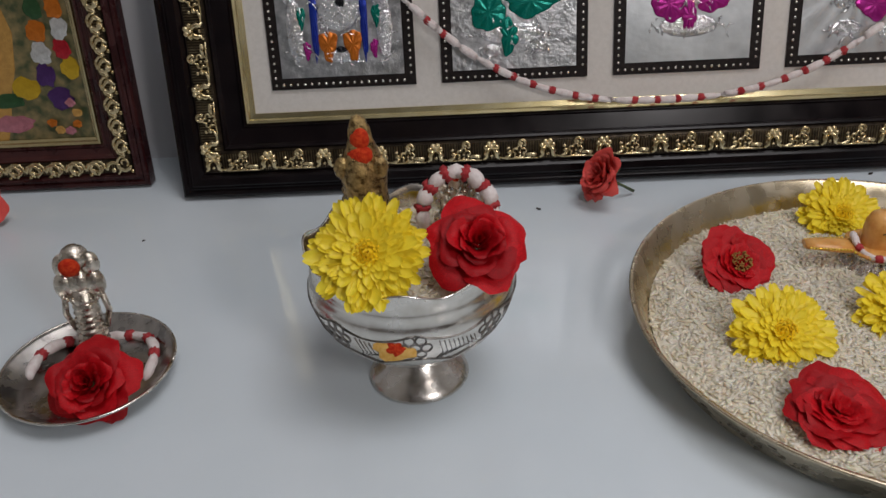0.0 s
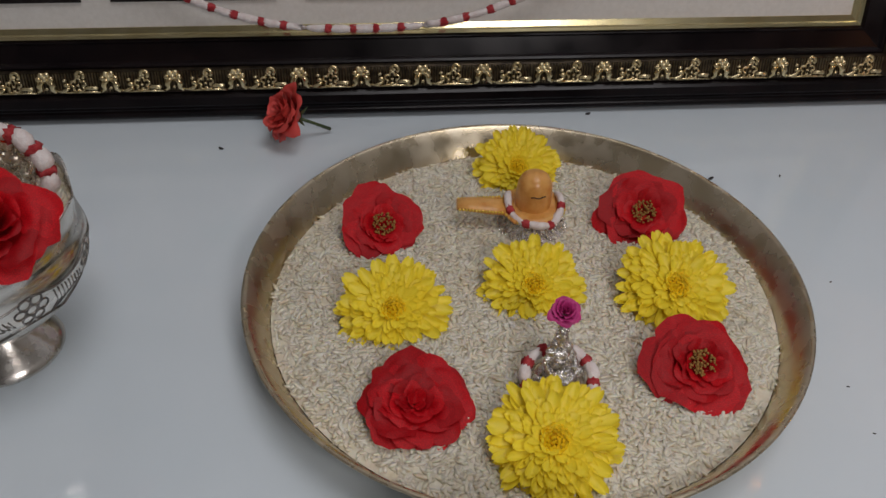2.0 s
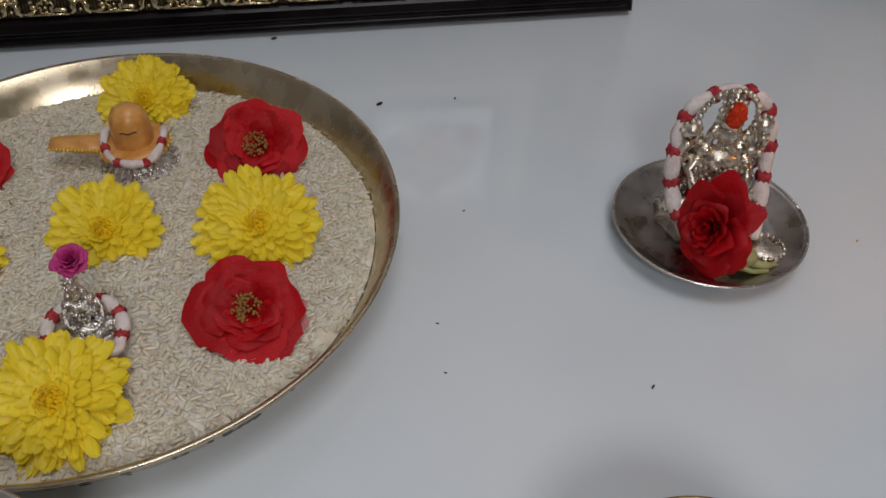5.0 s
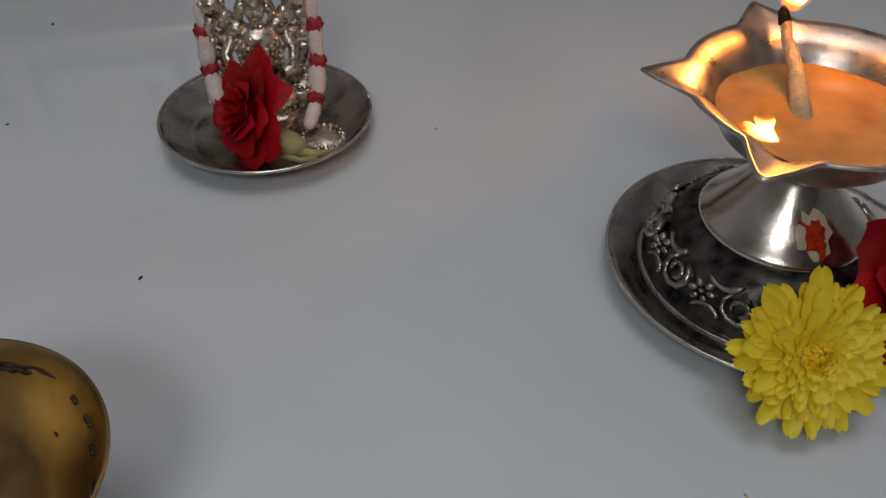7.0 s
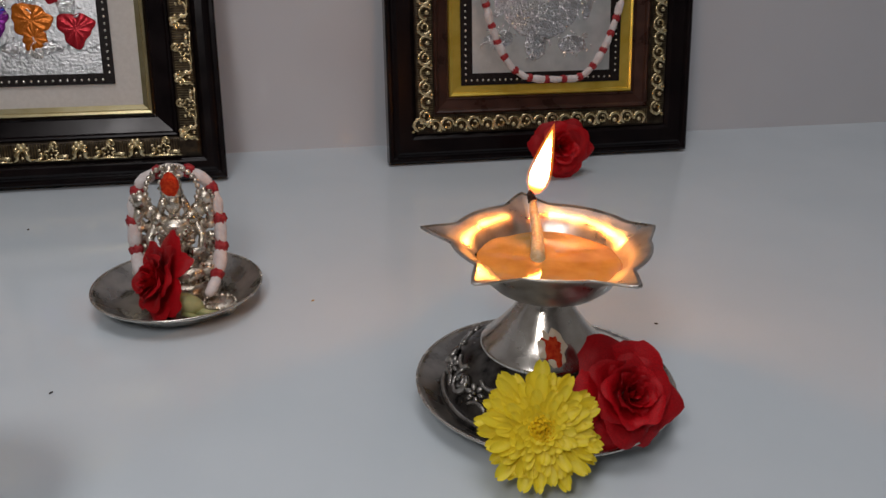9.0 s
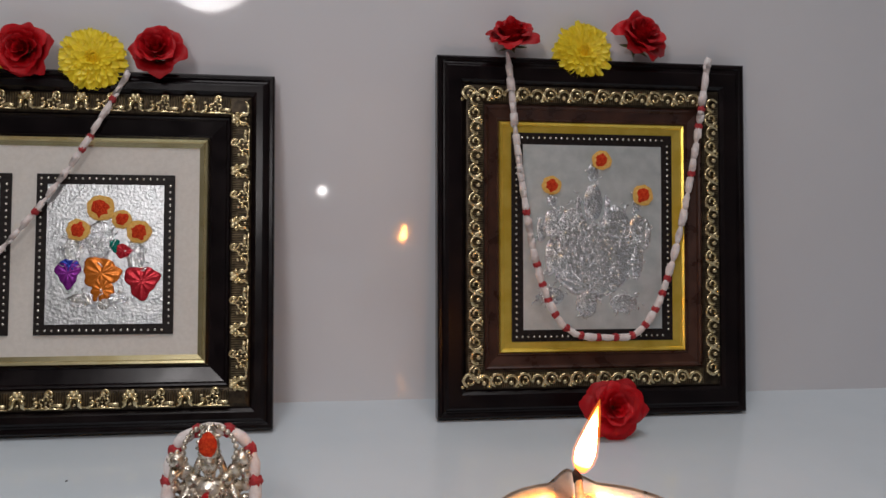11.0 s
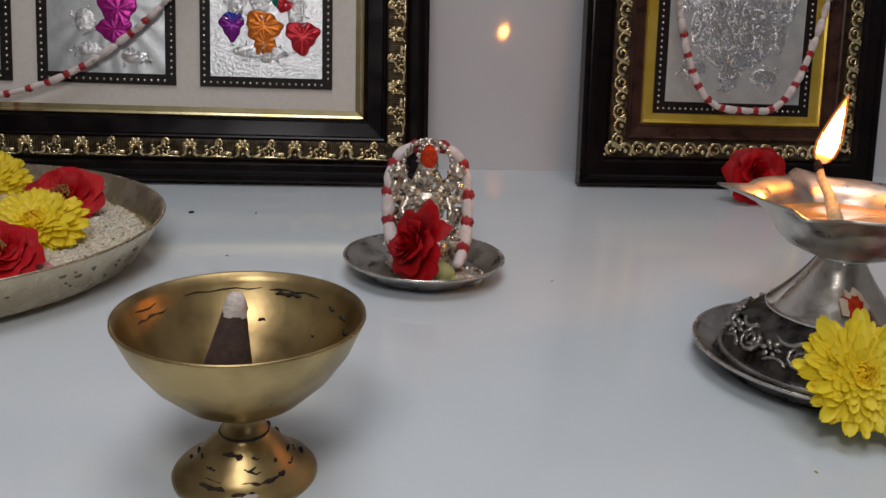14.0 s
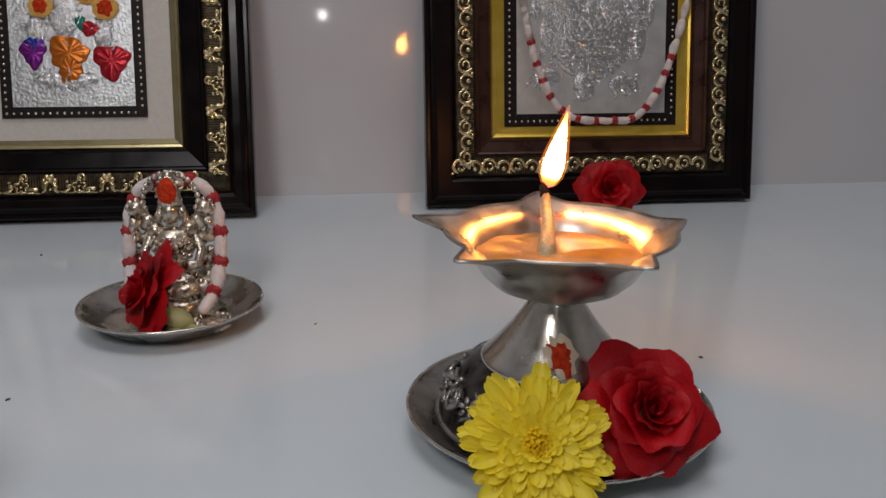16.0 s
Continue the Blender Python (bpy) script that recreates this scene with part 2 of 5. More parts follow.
M_SPECK = mat("black_crumb", (0.02, 0.02, 0.02), (0.05, 0.04, 0.04), rough=0.8, scale=500)
M_MILK = mat("creamy_paste", (0.72, 0.58, 0.42), (0.78, 0.66, 0.52), rough=0.25, scale=60, sub=0.2)

# ---- mesh helpers ----


def mesh_of(name, bm, materials, smooth=True):
    me = bpy.data.meshes.new(name)
    bm.normal_update()
    bm.to_mesh(me)
    bm.free()
    for m in materials if isinstance(materials, (list, tuple)) else [materials]:
        me.materials.append(m)
    if smooth:
        me.polygons.foreach_set("use_smooth", [True] * len(me.polygons))
    return me


def piece(name, me, parent, m=None):
    ob = new(name, me)
    ob.parent = parent
    if m is not None:
        ob.matrix_basis = m
    return ob


def part(name, bm, material, parent, label="", smooth=True, m=None):
    ob = piece(name, mesh_of(name, bm, material, smooth), parent, m)
    if label:
        tagged(ob, label)
    return ob


def thing(name, label, category, m=None, group="", kind=""):
    ob = new(name)
    ob.empty_display_size = 0.01
    if m is not None:
        ob.matrix_basis = m
    return tagged(ob, label, category, group, kind)


def solo(name, bm, material, label, category, m=None, group="", kind="", smooth=True):
    ob = new(name, mesh_of(name, bm, material, smooth))
    if m is not None:
        ob.matrix_basis = m
    return tagged(ob, label, category, group, kind)


def box(bm, x0, y0, z0, x1, y1, z1, mi=0):
    v = [bm.verts.new(p) for p in ((x0, y0, z0), (x1, y0, z0), (x1, y1, z0), (x0, y1, z0), (x0, y0, z1), (x1, y0, z1), (x1, y1, z1), (x0, y1, z1))]
    for f in ((0, 3, 2, 1), (4, 5, 6, 7), (0, 1, 5, 4), (1, 2, 6, 5), (2, 3, 7, 6), (3, 0, 4, 7)):
        bm.faces.new([v[i] for i in f]).material_index = mi
    return bm


def lathe(prof, seg=56, shape=None, bm=None, mi=0):
    """Turn (radius, height) pairs; shape(r, z, angle, i) may bend the rings."""
    bm = bm or bmesh.new()
    rings = []
    for i, (r, z) in enumerate(prof):
        ring = []
        for k in range(seg):
            a = 2 * math.pi * k / seg
            rr, zz = shape(r, z, a, i) if shape else (r, z)
            ring.append(bm.verts.new((rr * math.cos(a), rr * math.sin(a), zz)))
        rings.append(ring)
    for p, q in zip(rings, rings[1:]):
        for k in range(seg):
            bm.faces.new((p[k], p[(k + 1) % seg], q[(k + 1) % seg], q[k])).material_index = mi
    return bm


def tube(bm, pts, radii, seg=8, mi=0):
    pts = [Vector(p) for p in pts]
    rings = []
    side = None
    for i, p in enumerate(pts):
        d = (pts[min(i + 1, len(pts) - 1)] - pts[max(i - 1, 0)]).normalized()
        if side is None:
            side = d.orthogonal().normalized()
        side = (side - d * side.dot(d)).normalized()
        up = d.cross(side)
        r = radii[i] if isinstance(radii, (list, tuple)) else radii
        rings.append([bm.verts.new(p + r * (math.cos(2 * math.pi * k / seg) * side + math.sin(2 * math.pi * k / seg) * up)) for k in range(seg)])
    for a, b in zip(rings, rings[1:]):
        for k in range(seg):
            bm.faces.new((a[k], a[(k + 1) % seg], b[(k + 1) % seg], b[k])).material_index = mi
    bm.faces.new(rings[0][::-1]).material_index = mi
    bm.faces.new(rings[-1]).material_index = mi
    return bm


def ball(bm, c, r, seg=10, rows=6, mi=0, rot=None):
    """An ellipsoid of latitude rings."""
    r = (r, r, r) if isinstance(r, (int, float)) else r
    rot = rot or Matrix()
    place = lambda x, y, z: bm.verts.new(Vector(c) + (rot @ Vector((x * r[0], y * r[1], z * r[2]))))
    top, bottom = place(0, 0, 1), place(0, 0, -1)
    rings = []
    for j in range(1, rows):
        t = math.pi * j / rows
        rings.append([place(math.sin(t) * math.cos(2 * math.pi * k / seg), math.sin(t) * math.sin(2 * math.pi * k / seg), math.cos(t)) for k in range(seg)])
    for k in range(seg):
        n = (k + 1) % seg
        bm.faces.new((top, rings[0][k], rings[0][n])).material_index = mi
        bm.faces.new((bottom, rings[-1][n], rings[-1][k])).material_index = mi
        for p, q in zip(rings, rings[1:]):
            bm.faces.new((p[k], q[k], q[n], p[n])).material_index = mi
    return bm


def blot(bm, c, rx, ry, h, seed, n=18, ragged=0.25, mi=0):
    """A thin ragged dab lying in the xy plane."""
    rng = random.Random(seed)
    c = Vector(c)
    mid = bm.verts.new(c + Vector((0, 0, h)))
    inner, outer = [], []
    for k in range(n):
        a = 2 * math.pi * k / n
        q = 1 + rng.uniform(-ragged, ragged)
        inner.append(bm.verts.new(c + Vector((rx * 0.7 * q * math.cos(a), ry * 0.7 * q * math.sin(a), h * rng.uniform(0.7, 1.0)))))
        outer.append(bm.verts.new(c + Vector((rx * q * math.cos(a), ry * q * math.sin(a), -0.0003))))
    for k in range(n):
        j = (k + 1) % n
        bm.faces.new((mid, inner[k], inner[j])).material_index = mi
        bm.faces.new((inner[k], outer[k], outer[j], inner[j])).material_index = mi
    return bm


def aim(c, n, spin=0.0, s=1.0):
    """A pose at c whose z axis points along n."""
    q = Vector(n).normalized().to_track_quat("Z", "Y").to_matrix().to_4x4()
    return Matrix.Translation(c) @ q @ Matrix.Rotation(radians(spin), 4, "Z") @ Matrix.Diagonal((s, s, s, 1))


# ---- the room: slab, walls, ceiling ----
WALL_Y = 0.304
bm = box(bmesh.new(), -1.3, -0.72, -0.04, 1.7, WALL_Y, 0.0)
bmesh.ops.bevel(bm, geom=[e for e in bm.edges if all(abs(v.co.y + 0.72) < 1e-6 for v in e.verts)], offset=0.006, segments=3, affect="EDGES")
solo("counter", bm, M_TABLE, "glossy white polished stone counter slab with reflections", "counter", kind="structure", smooth=False)
solo("wall_north", box(bmesh.new(), -1.3, WALL_Y, -0.9, 1.7, WALL_Y + 0.12, 2.5), M_WALL, "glossy pale grey glazed wall behind the counter", "wall", kind="structure", smooth=False)
# unseen south wall, toned dark to dim reflections in the foil and silver
solo("wall_south", box(bmesh.new(), -1.3, -2.52, -0.9, 1.7, -2.4, 2.5), M_FARWALL, "unseen wall behind, kept dark to dim what the foil mirrors", "wall", kind="structure", smooth=False)
solo("wall_west", box(bmesh.new(), -1.42, -2.52, -0.9, -1.3, WALL_Y + 0.12, 2.5), M_ROOM, "plain plastered side wall", "wall", kind="structure", smooth=False)
solo("wall_east", box(bmesh.new(), 1.7, -2.52, -0.9, 1.82, WALL_Y + 0.12, 2.5), M_ROOM, "plain plastered side wall", "wall", kind="structure", smooth=False)
# unseen floor, whitened as a bounce surface to brighten the silver panels
solo("floor", box(bmesh.new(), -1.42, -2.52, -1.0, 1.82, WALL_Y + 0.12, -0.9), M_FLOOR, "unseen floor, kept pale to brighten what the foil mirrors", "floor", kind="structure", smooth=False)
# unseen ceiling, made white so the leaning foil has something bright to mirror
solo("ceiling", box(bmesh.new(), -1.42, -2.52, 2.5, 1.82, WALL_Y + 0.12, 2.6), M_CEILING, "unseen ceiling, kept pale to lift the foil reflections", "ceiling", kind="structure", smooth=False)

# ---- flowers ----


def petal_mesh(seed, phi, half, r0, r1, z0, z1, droop, material, nu=14, nv=8):
    rng = random.Random(seed)
    bm = bmesh.new()
    grid = []
    p1, p2, lean, notch = rng.uniform(0, 6), rng.uniform(0, 6), rng.uniform(-0.14, 0.14), rng.uniform(0.01, 0.04)
    for j in range(nv + 1):
        v = j / nv
        row = []
        for i in range(nu + 1):
            u = 2 * i / nu - 1
            ve = v * (1 - 0.24 * abs(u) ** 1.8 + 0.13 * (1 - abs(u)) ** 2 + notch * math.sin(5 * u + p1) + 0.075 * noise.noise((u * 3.1 + p1, p2, 0)) + 0.04 * noise.noise((u * 9 + p2, p1, 3)))
            wide = half * (0.55 + 0.45 * math.sin(min(1, v * 1.25) * math.pi / 2))
            a = phi + u * wide + lean * v
            r = r0 + (r1 - r0) * ve ** 0.9 + 0.03 * r1 * math.sin(3 * u + p1) * v
            z = z0 + (z1 - z0) * math.sin(ve * math.pi / 2) - droop * ve ** 4 * (0.6 + 0.4 * abs(u)) + 0.045 * math.sin(3.4 * u + p2) * v * v + 0.014 * math.sin(9 * u + 7 * v + p1) * v - 0.05 * abs(u) ** 3 * v * v
            z -= 0.10 * (1 - u * u) * math.sin(v * math.pi) * (z1 - z0 + 0.15)
            p = Vector((r * math.cos(a), r * math.sin(a), z))
            row.append(bm.verts.new(p + 0.062 * v * noise.noise_vector(p * 2.6 + Vector((p1, p2, seed * 9))) + 0.013 * v * noise.noise_vector(p * 7 + Vector((p2, p1, seed * 5)))))
        grid.append(row)
    for a, b in zip(grid, grid[1:]):
        for i in range(nu):
            bm.faces.new((a[i], a[i + 1], b[i + 1], b[i]))
    return mesh_of("petal", bm, material)


ROSE_LAYERS = {
    "open": ((6, 0.10, 1.0, 0.0, 0.16, 0.13, 50), (6, 0.10, 0.90, 0.02, 0.22, 0.10, 50), (6, 0.08, 0.76, 0.04, 0.27, 0.07, 48), (5, 0.08, 0.62, 0.05, 0.31, 0.05, 50),
             (5, 0.06, 0.47, 0.07, 0.33, 0.03, 50), (4, 0.05, 0.31, 0.08, 0.32, 0.02, 54), (3, 0.01, 0.17, 0.08, 0.30, 0.0, 70)),
    "tight": ((6, 0.10, 1.0, 0.0, 0.26, 0.26, 44), (6, 0.10, 0.80, 0.04, 0.48, 0.18, 46), (5, 0.08, 0.58, 0.08, 0.60, 0.10, 50),
              (5, 0.06, 0.40, 0.10, 0.64, 0.04, 52), (4, 0.05, 0.24, 0.12, 0.64, 0.0, 60), (3, 0.02, 0.11, 0.14, 0.62, 0.0, 75)),
    "cup": ((6, 0.16, 0.92, -0.1, 0.55, 0.30, 46), (6, 0.14, 0.74, -0.05, 0.72, 0.16, 48), (5, 0.10, 0.55, 0.0, 0.78, 0.08, 52),
            (5, 0.06, 0.36, 0.05, 0.80, 0.02, 55), (4, 0.04, 0.18, 0.1, 0.78, 0.0, 65)),
}


def rose(style, seed, m, label, material=M_ROSE, stamens=False, stem=0.0, group=""):
    ob = thing("rose", label, "rose", m, group)
    rng = random.Random(seed)
    turn = rng.uniform(0, 6)
    for li, (n, r0, r1, z0, z1, droop, half) in enumerate(ROSE_LAYERS[style]):
        turn += 0.55
        for k in range(n):
            phi = turn + 2 * math.pi * (k + rng.uniform(-0.12, 0.12)) / n
            q = rng.uniform(0.84, 1.08)
            piece("petal", petal_mesh(rng.random(), phi, radians(half * rng.uniform(0.9, 1.1)), r0, r1 * q, z0 + 0.01 * (k % 2), z1 * rng.uniform(0.88, 1.1), droop * rng.uniform(0.5, 1.4), material), ob)
    if stamens:
        bm = bmesh.new()
        for k in range(90):
            a, r = rng.uniform(0, 6.28), 0.26 * math.sqrt(rng.random())
            ball(bm, (r * math.cos(a), r * math.sin(a), 0.30 + rng.uniform(-0.03, 0.05)), rng.uniform(0.020, 0.034), 6, 4)
        tagged(part("stamen_tuft", bm, M_STAMEN, ob, "dry brown-gold stamens"), kind="stuff")
    bm = bmesh.new()
    ball(bm, (0, 0, -0.12), (0.15, 0.15, 0.12), 10, 6)
    for k in range(5):
        a = 2 * math.pi * k / 5
        d = Vector((math.cos(a), math.sin(a), 0))
        tube(bm, [d * 0.1 + Vector((0, 0, -0.10)), d * 0.3 + Vector((0, 0, -0.11)), d * 0.52 + Vector((0, 0, -0.12))], [0.04, 0.05, 0.008], 6)
    if stem:
        tube(bm, [(0, 0, -0.1), (0.05, 0.02, -0.1 - stem * 0.5), (0.02, 0.0, -0.1 - stem)], [0.055, 0.05, 0.06], 7)
    part("calyx", bm, M_GREEN, ob, "dark green calyx and stem")
    return ob


def ray_petal(kind):
    """A spoon-shaped ray petal along +x from the origin, one unit long and one unit wide."""
    bm = bmesh.new()
    grid = []
    bend = (0.03, 0.10, -0.08)[kind]
    for j in range(8):
        v = (0, 0.2, 0.4, 0.6, 0.75, 0.87, 0.95, 1.0)[j]
        w = 0.5 * (0.50, 0.68, 0.88, 1.0, 1.04, 0.96, 0.74, 0.40)[j]
        row = []
        for u in (-1, -0.5, 0, 0.5, 1):
            row.append(bm.verts.new((v - (0.035 * (u == 0) - 0.012 * (abs(u) == 0.5)) * (j == 7), u * w, (0.05 * u * u - 0.022 * (abs(u) == 0.5)) * (0.4 + 0.6 * v) + bend * v * v)))
        grid.append(row)
    for a, b in zip(grid, grid[1:]):
        for i in range(4):
            bm.faces.new((a[i], a[i + 1], b[i + 1], b[i]))
    return mesh_of("ray_petal", bm, M_YEL)


RAYS = [ray_petal(k) for k in range(3)]
MUM_LAYERS = ((24, 0.20, 1.0, 0.00, -6), (26, 0.20, 0.97, 0.010, -3), (27, 0.18, 0.91, 0.020, 0), (27, 0.15, 0.83, 0.031, 3), (26, 0.12, 0.74, 0.043, 6), (25, 0.10, 0.64, 0.056, 9), (23, 0.08, 0.53, 0.070, 13), (20, 0.06, 0.42, 0.085, 20), (15, 0.04, 0.31, 0.10, 32))


def mum_heart(seed):
    """Short incurved florets of the middle."""
    rng = random.Random(seed)
    bm = bmesh.new()
    for k in range(46):
        r = 0.22 * math.sqrt((k + 0.5) / 46)
        a = k * 2.39996
        c, d = math.cos(a), math.sin(a)
        lean = rng.uniform(-0.25, 0.15) + 0.9 * r
        ln, w = rng.uniform(0.10, 0.15), rng.uniform(0.028, 0.042)
        rows = []
        for q, ww, bow in ((0, 0.6, 0), (0.45, 1.0, 0.02), (0.8, 0.85, 0.005), (1.0, 0.3, -0.03)):
            row = []
            for u in (-1, 0, 1):
                x, y = r + lean * ln * q + bow - 0.012 * abs(u), u * w * ww
                row.append(bm.verts.new((x * c - y * d, x * d + y * c, 0.12 + ln * q)))
            rows.append(row)
        for p, o in zip(rows, rows[1:]):
            for i in range(2):
                bm.faces.new((p[i], p[i + 1], o[i + 1], o[i]))
    return mesh_of("flower_centre", bm, M_YELIN)


HEARTS = [mum_heart(k) for k in range(2)]


def mum(seed, m, label, flat=1.0, ragged=0.0, group=""):
    ob = thing("chrysanthemum", label, "flower", m, group)
    rng = random.Random(seed)
    for li, (n, r0, r1, z0, tilt) in enumerate(MUM_LAYERS):
        off = rng.uniform(0, 6)
        for k in range(n):
            if li == 0 and rng.random() < ragged:
                continue
            a = off + 2 * math.pi * (k + rng.uniform(-0.3, 0.3)) / n
            ln = (r1 - r0) * rng.uniform(0.80, 1.10)
            wide = rng.uniform(0.18, 0.27) * (1.0 - 0.05 * li)
            q = Matrix.Rotation(a, 4, "Z") @ Matrix.Translation((r0, 0, z0)) @ Matrix.Rotation(-radians(tilt * flat + rng.uniform(-5, 7)), 4, "Y") @ Matrix.Rotation(rng.uniform(-0.3, 0.3), 4, "X") @ Matrix.Diagonal((ln, wide, ln, 1))
            piece("ray_petal", RAYS[rng.randrange(3)], ob, q)
    tagged(piece("flower_centre", HEARTS[seed % 2], ob), kind="stuff")
    part("disc", ball(bmesh.new(), (0, 0, 0.02), (0.52, 0.52, 0.08), 20, 6), M_YELIN, ob)
    part("calyx", ball(bmesh.new(), (0, 0, -0.06), (0.3, 0.3, 0.16), 12, 6), M_BUD, ob)
    return ob


def garland(name, path, radius, label, bead, group="", ragged=0.0):
    """Cotton spindles tied with red along path(q), q from 0 to 1."""
    ob = thing(name, label, "garland", None, group)
    n = 200
    pts = [Vector(path(i / n)) for i in range(n + 1)]
    acc = [0.0]
    for a, b in zip(pts, pts[1:]):
        acc.append(acc[-1] + (b - a).length)
    at = lambda d: pts[min(n, max(0, int(np.searchsorted(acc, d))))]
    count = max(1, round(acc[-1] / bead))
    step = acc[-1] / count
    rng = random.Random(count)
    for k in range(count):
        d0, d1 = k * step, (k + 1) * step
        bm = bmesh.new()
        ds = [d0 + (d1 - d0) * q for q in (0.0, 0.12, 0.3, 0.5, 0.7, 0.88, 1.0)]
        q = rng.uniform(0.85, 1.15)
        tube(bm, [at(d) + Vector([rng.uniform(-1, 1) * radius * 0.12 for _ in range(3)]) for d in ds], [radius * w * q for w in (0.45, 0.8, 1.0, 1.05, 1.0, 0.8, 0.45)], 9)
        part("cotton_bead", bm, M_COTTON, ob)
        if k < count - 1:
            c = at(d1)
            t = (at(d1 + 0.001) - at(d1 - 0.001)).normalized()
            bm = bmesh.new()
            side = t.orthogonal().normalized()
            up = t.cross(side)
            rings = []
            for w, rr, ruff in ((-0.17, 0.75, 0.3), (-0.08, 0.98, 0.15), (0.0, 0.98, 0.30), (0.08, 0.98, 0.15), (0.17, 0.75, 0.3)):
                ring = []
                for j in range(14):
                    g = 2 * math.pi * j / 14
                    q = radius * rr * (1 + ruff * (1 if j % 2 else -0.3) * rng.uniform(0.5, 1.2))
                    ring.append(bm.verts.new(c + t * (step * w + (radius * 0.4 * rng.uniform(-1, 1) if ruff > 0.2 and j % 2 else 0)) + q * (math.cos(g) * side + math.sin(g) * up)))
                rings.append(ring)
            for p, o in zip(rings, rings[1:]):
                for j in range(14):
                    bm.faces.new((p[j], p[(j + 1) % 14], o[(j + 1) % 14], o[j]))
            part("red_tie", bm, M_TIE, ob)
    return ob


# ---- framed pictures ----


def rect_ring(prof, w, h):
    """Sweep (inset, height) pairs round a w x h rectangle with mitred corners."""
    bm = bmesh.new()
    rings = [[bm.verts.new((x, y, z)) for x, y in ((d, d), (w - d, d), (w - d, h - d), (d, h - d))] for d, z in prof]
    for a, b in zip(rings, rings[1:]):
        for k in range(4):
            bm.faces.new((a[k], a[(k + 1) % 4], b[(k + 1) % 4], b[k]))
    return bm


def arc(c, r, a0, a1, n=8, z=0.0):
    return [(c[0] + r * math.cos(radians(a0 + (a1 - a0) * i / n)), c[1] + r * math.sin(radians(a0 + (a1 - a0) * i / n)), z) for i in range(n + 1)]


def crown_mesh():
    """A three-lobed crown on two spread legs, with a leaf running on to the next motif."""
    bm = bmesh.new()
    for x, y, r in ((-0.0014, 0.0048, 0.0019), (0.0014, 0.0050, 0.0019), (-0.0032, 0.0026, 0.0018), (0.0032, 0.0026, 0.0018)):
        ball(bm, (x, y, 0.0006), (r, r, 0.0018), 8, 5)
    ball(bm, (0, 0.0028, 0.0008), (0.0013, 0.0020, 0.0016), 8, 5)
    for q in (-1, 1):
        tube(bm, [(0.0004 * q, 0.0018, 0.0004), (0.0026 * q, 0.0006, 0.0006), (0.0034 * q, -0.0016, 0.0006), (0.0028 * q, -0.0034, 0.0005), (0.0048 * q, -0.0050, 0.0003)], [0.0012, 0.0017, 0.0017, 0.0012, 0.0009], 6)
    ball(bm, (0, -0.0030, 0.0004), (0.0012, 0.0010, 0.001), 7, 4)
    tube(bm, [(0.0048, -0.0042, 0.0003), (0.0080, -0.0046, 0.0005), (0.0105, -0.0034, 0.0005), (0.0122, -0.0022, 0.0003)], [0.0005, 0.0009, 0.0010, 0.0004], 6)
    return mesh_of("ornament", bm, M_GOLD)


def blossom_mesh():
    """A five-petalled blossom with a curl over it and a blunt leaf beside it."""
    bm = bmesh.new()
    for k in range(5):
        a = radians(90 + 72 * k)
        tube(bm, arc((0.0026 * math.cos(a), 0.0026 * math.sin(a) - 0.0012), 0.0014, math.degrees(a) - 130, math.degrees(a) + 130, 6), 0.0007, 5)
    ball(bm, (0, -0.0012, 0.0006), 0.0009, 6, 4)
    tube(bm, arc((0.0016, 0.0042), 0.0020, -60, 210, 8), [0.0008, 0.001, 0.0011, 0.0011, 0.001, 0.001, 0.0009, 0.0009, 0.0010], 6)
    ball(bm, (0.0012, 0.0040, 0.0004), (0.0010, 0.0010, 0.0010), 7, 4)
    ball(bm, (-0.0058, -0.0010, 0.0004), (0.0018, 0.0014, 0.0013), 8, 5)
    ball(bm, (-0.0066, 0.0016, 0.0004), (0.0012, 0.0010, 0.0010), 7, 4)
    tube(bm, [(0.0036, -0.0030, 0.0003), (0.0060, -0.0026, 0.0006), (0.0090, -0.0030, 0.0005), (0.0100, -0.0030, 0.0003)], [0.0007, 0.0012, 0.0013, 0.0007], 6)
    tube(bm, [(-0.0080, -0.0052, 0.0002), (-0.0030, -0.0050, 0.0004), (0.0040, -0.0050, 0.0004), (0.0110, -0.0052, 0.0002)], 0.0006, 5)
    return mesh_of("ornament", bm, M_GOLD)


def scroll_mesh():
    bm = bmesh.new()
    w = [0.0011, 0.0013, 0.0014, 0.0013, 0.0012, 0.0011, 0.001, 0.0009, 0.0008]
    tube(bm, arc((-0.004, 0.0), 0.0045, 250, -10, 8), w, 6)
    tube(bm, arc((-0.0035, -0.0005), 0.0022, 200, 480, 8), [v * 0.8 for v in w], 6)
    tube(bm, arc((0.0058, -0.001), 0.0042, 190, -60, 8), w, 6)
    ball(bm, (0.0058, -0.002, 0), (0.0017, 0.0017, 0.0014), 7, 5)
    ball(bm, (-0.009, -0.0045, 0), (0.0014, 0.0012, 0.001), 7, 5)
    return mesh_of("ornament", bm, M_GOLD)


CROWN, BLOSSOM, SCROLL = crown_mesh(), blossom_mesh(), scroll_mesh()


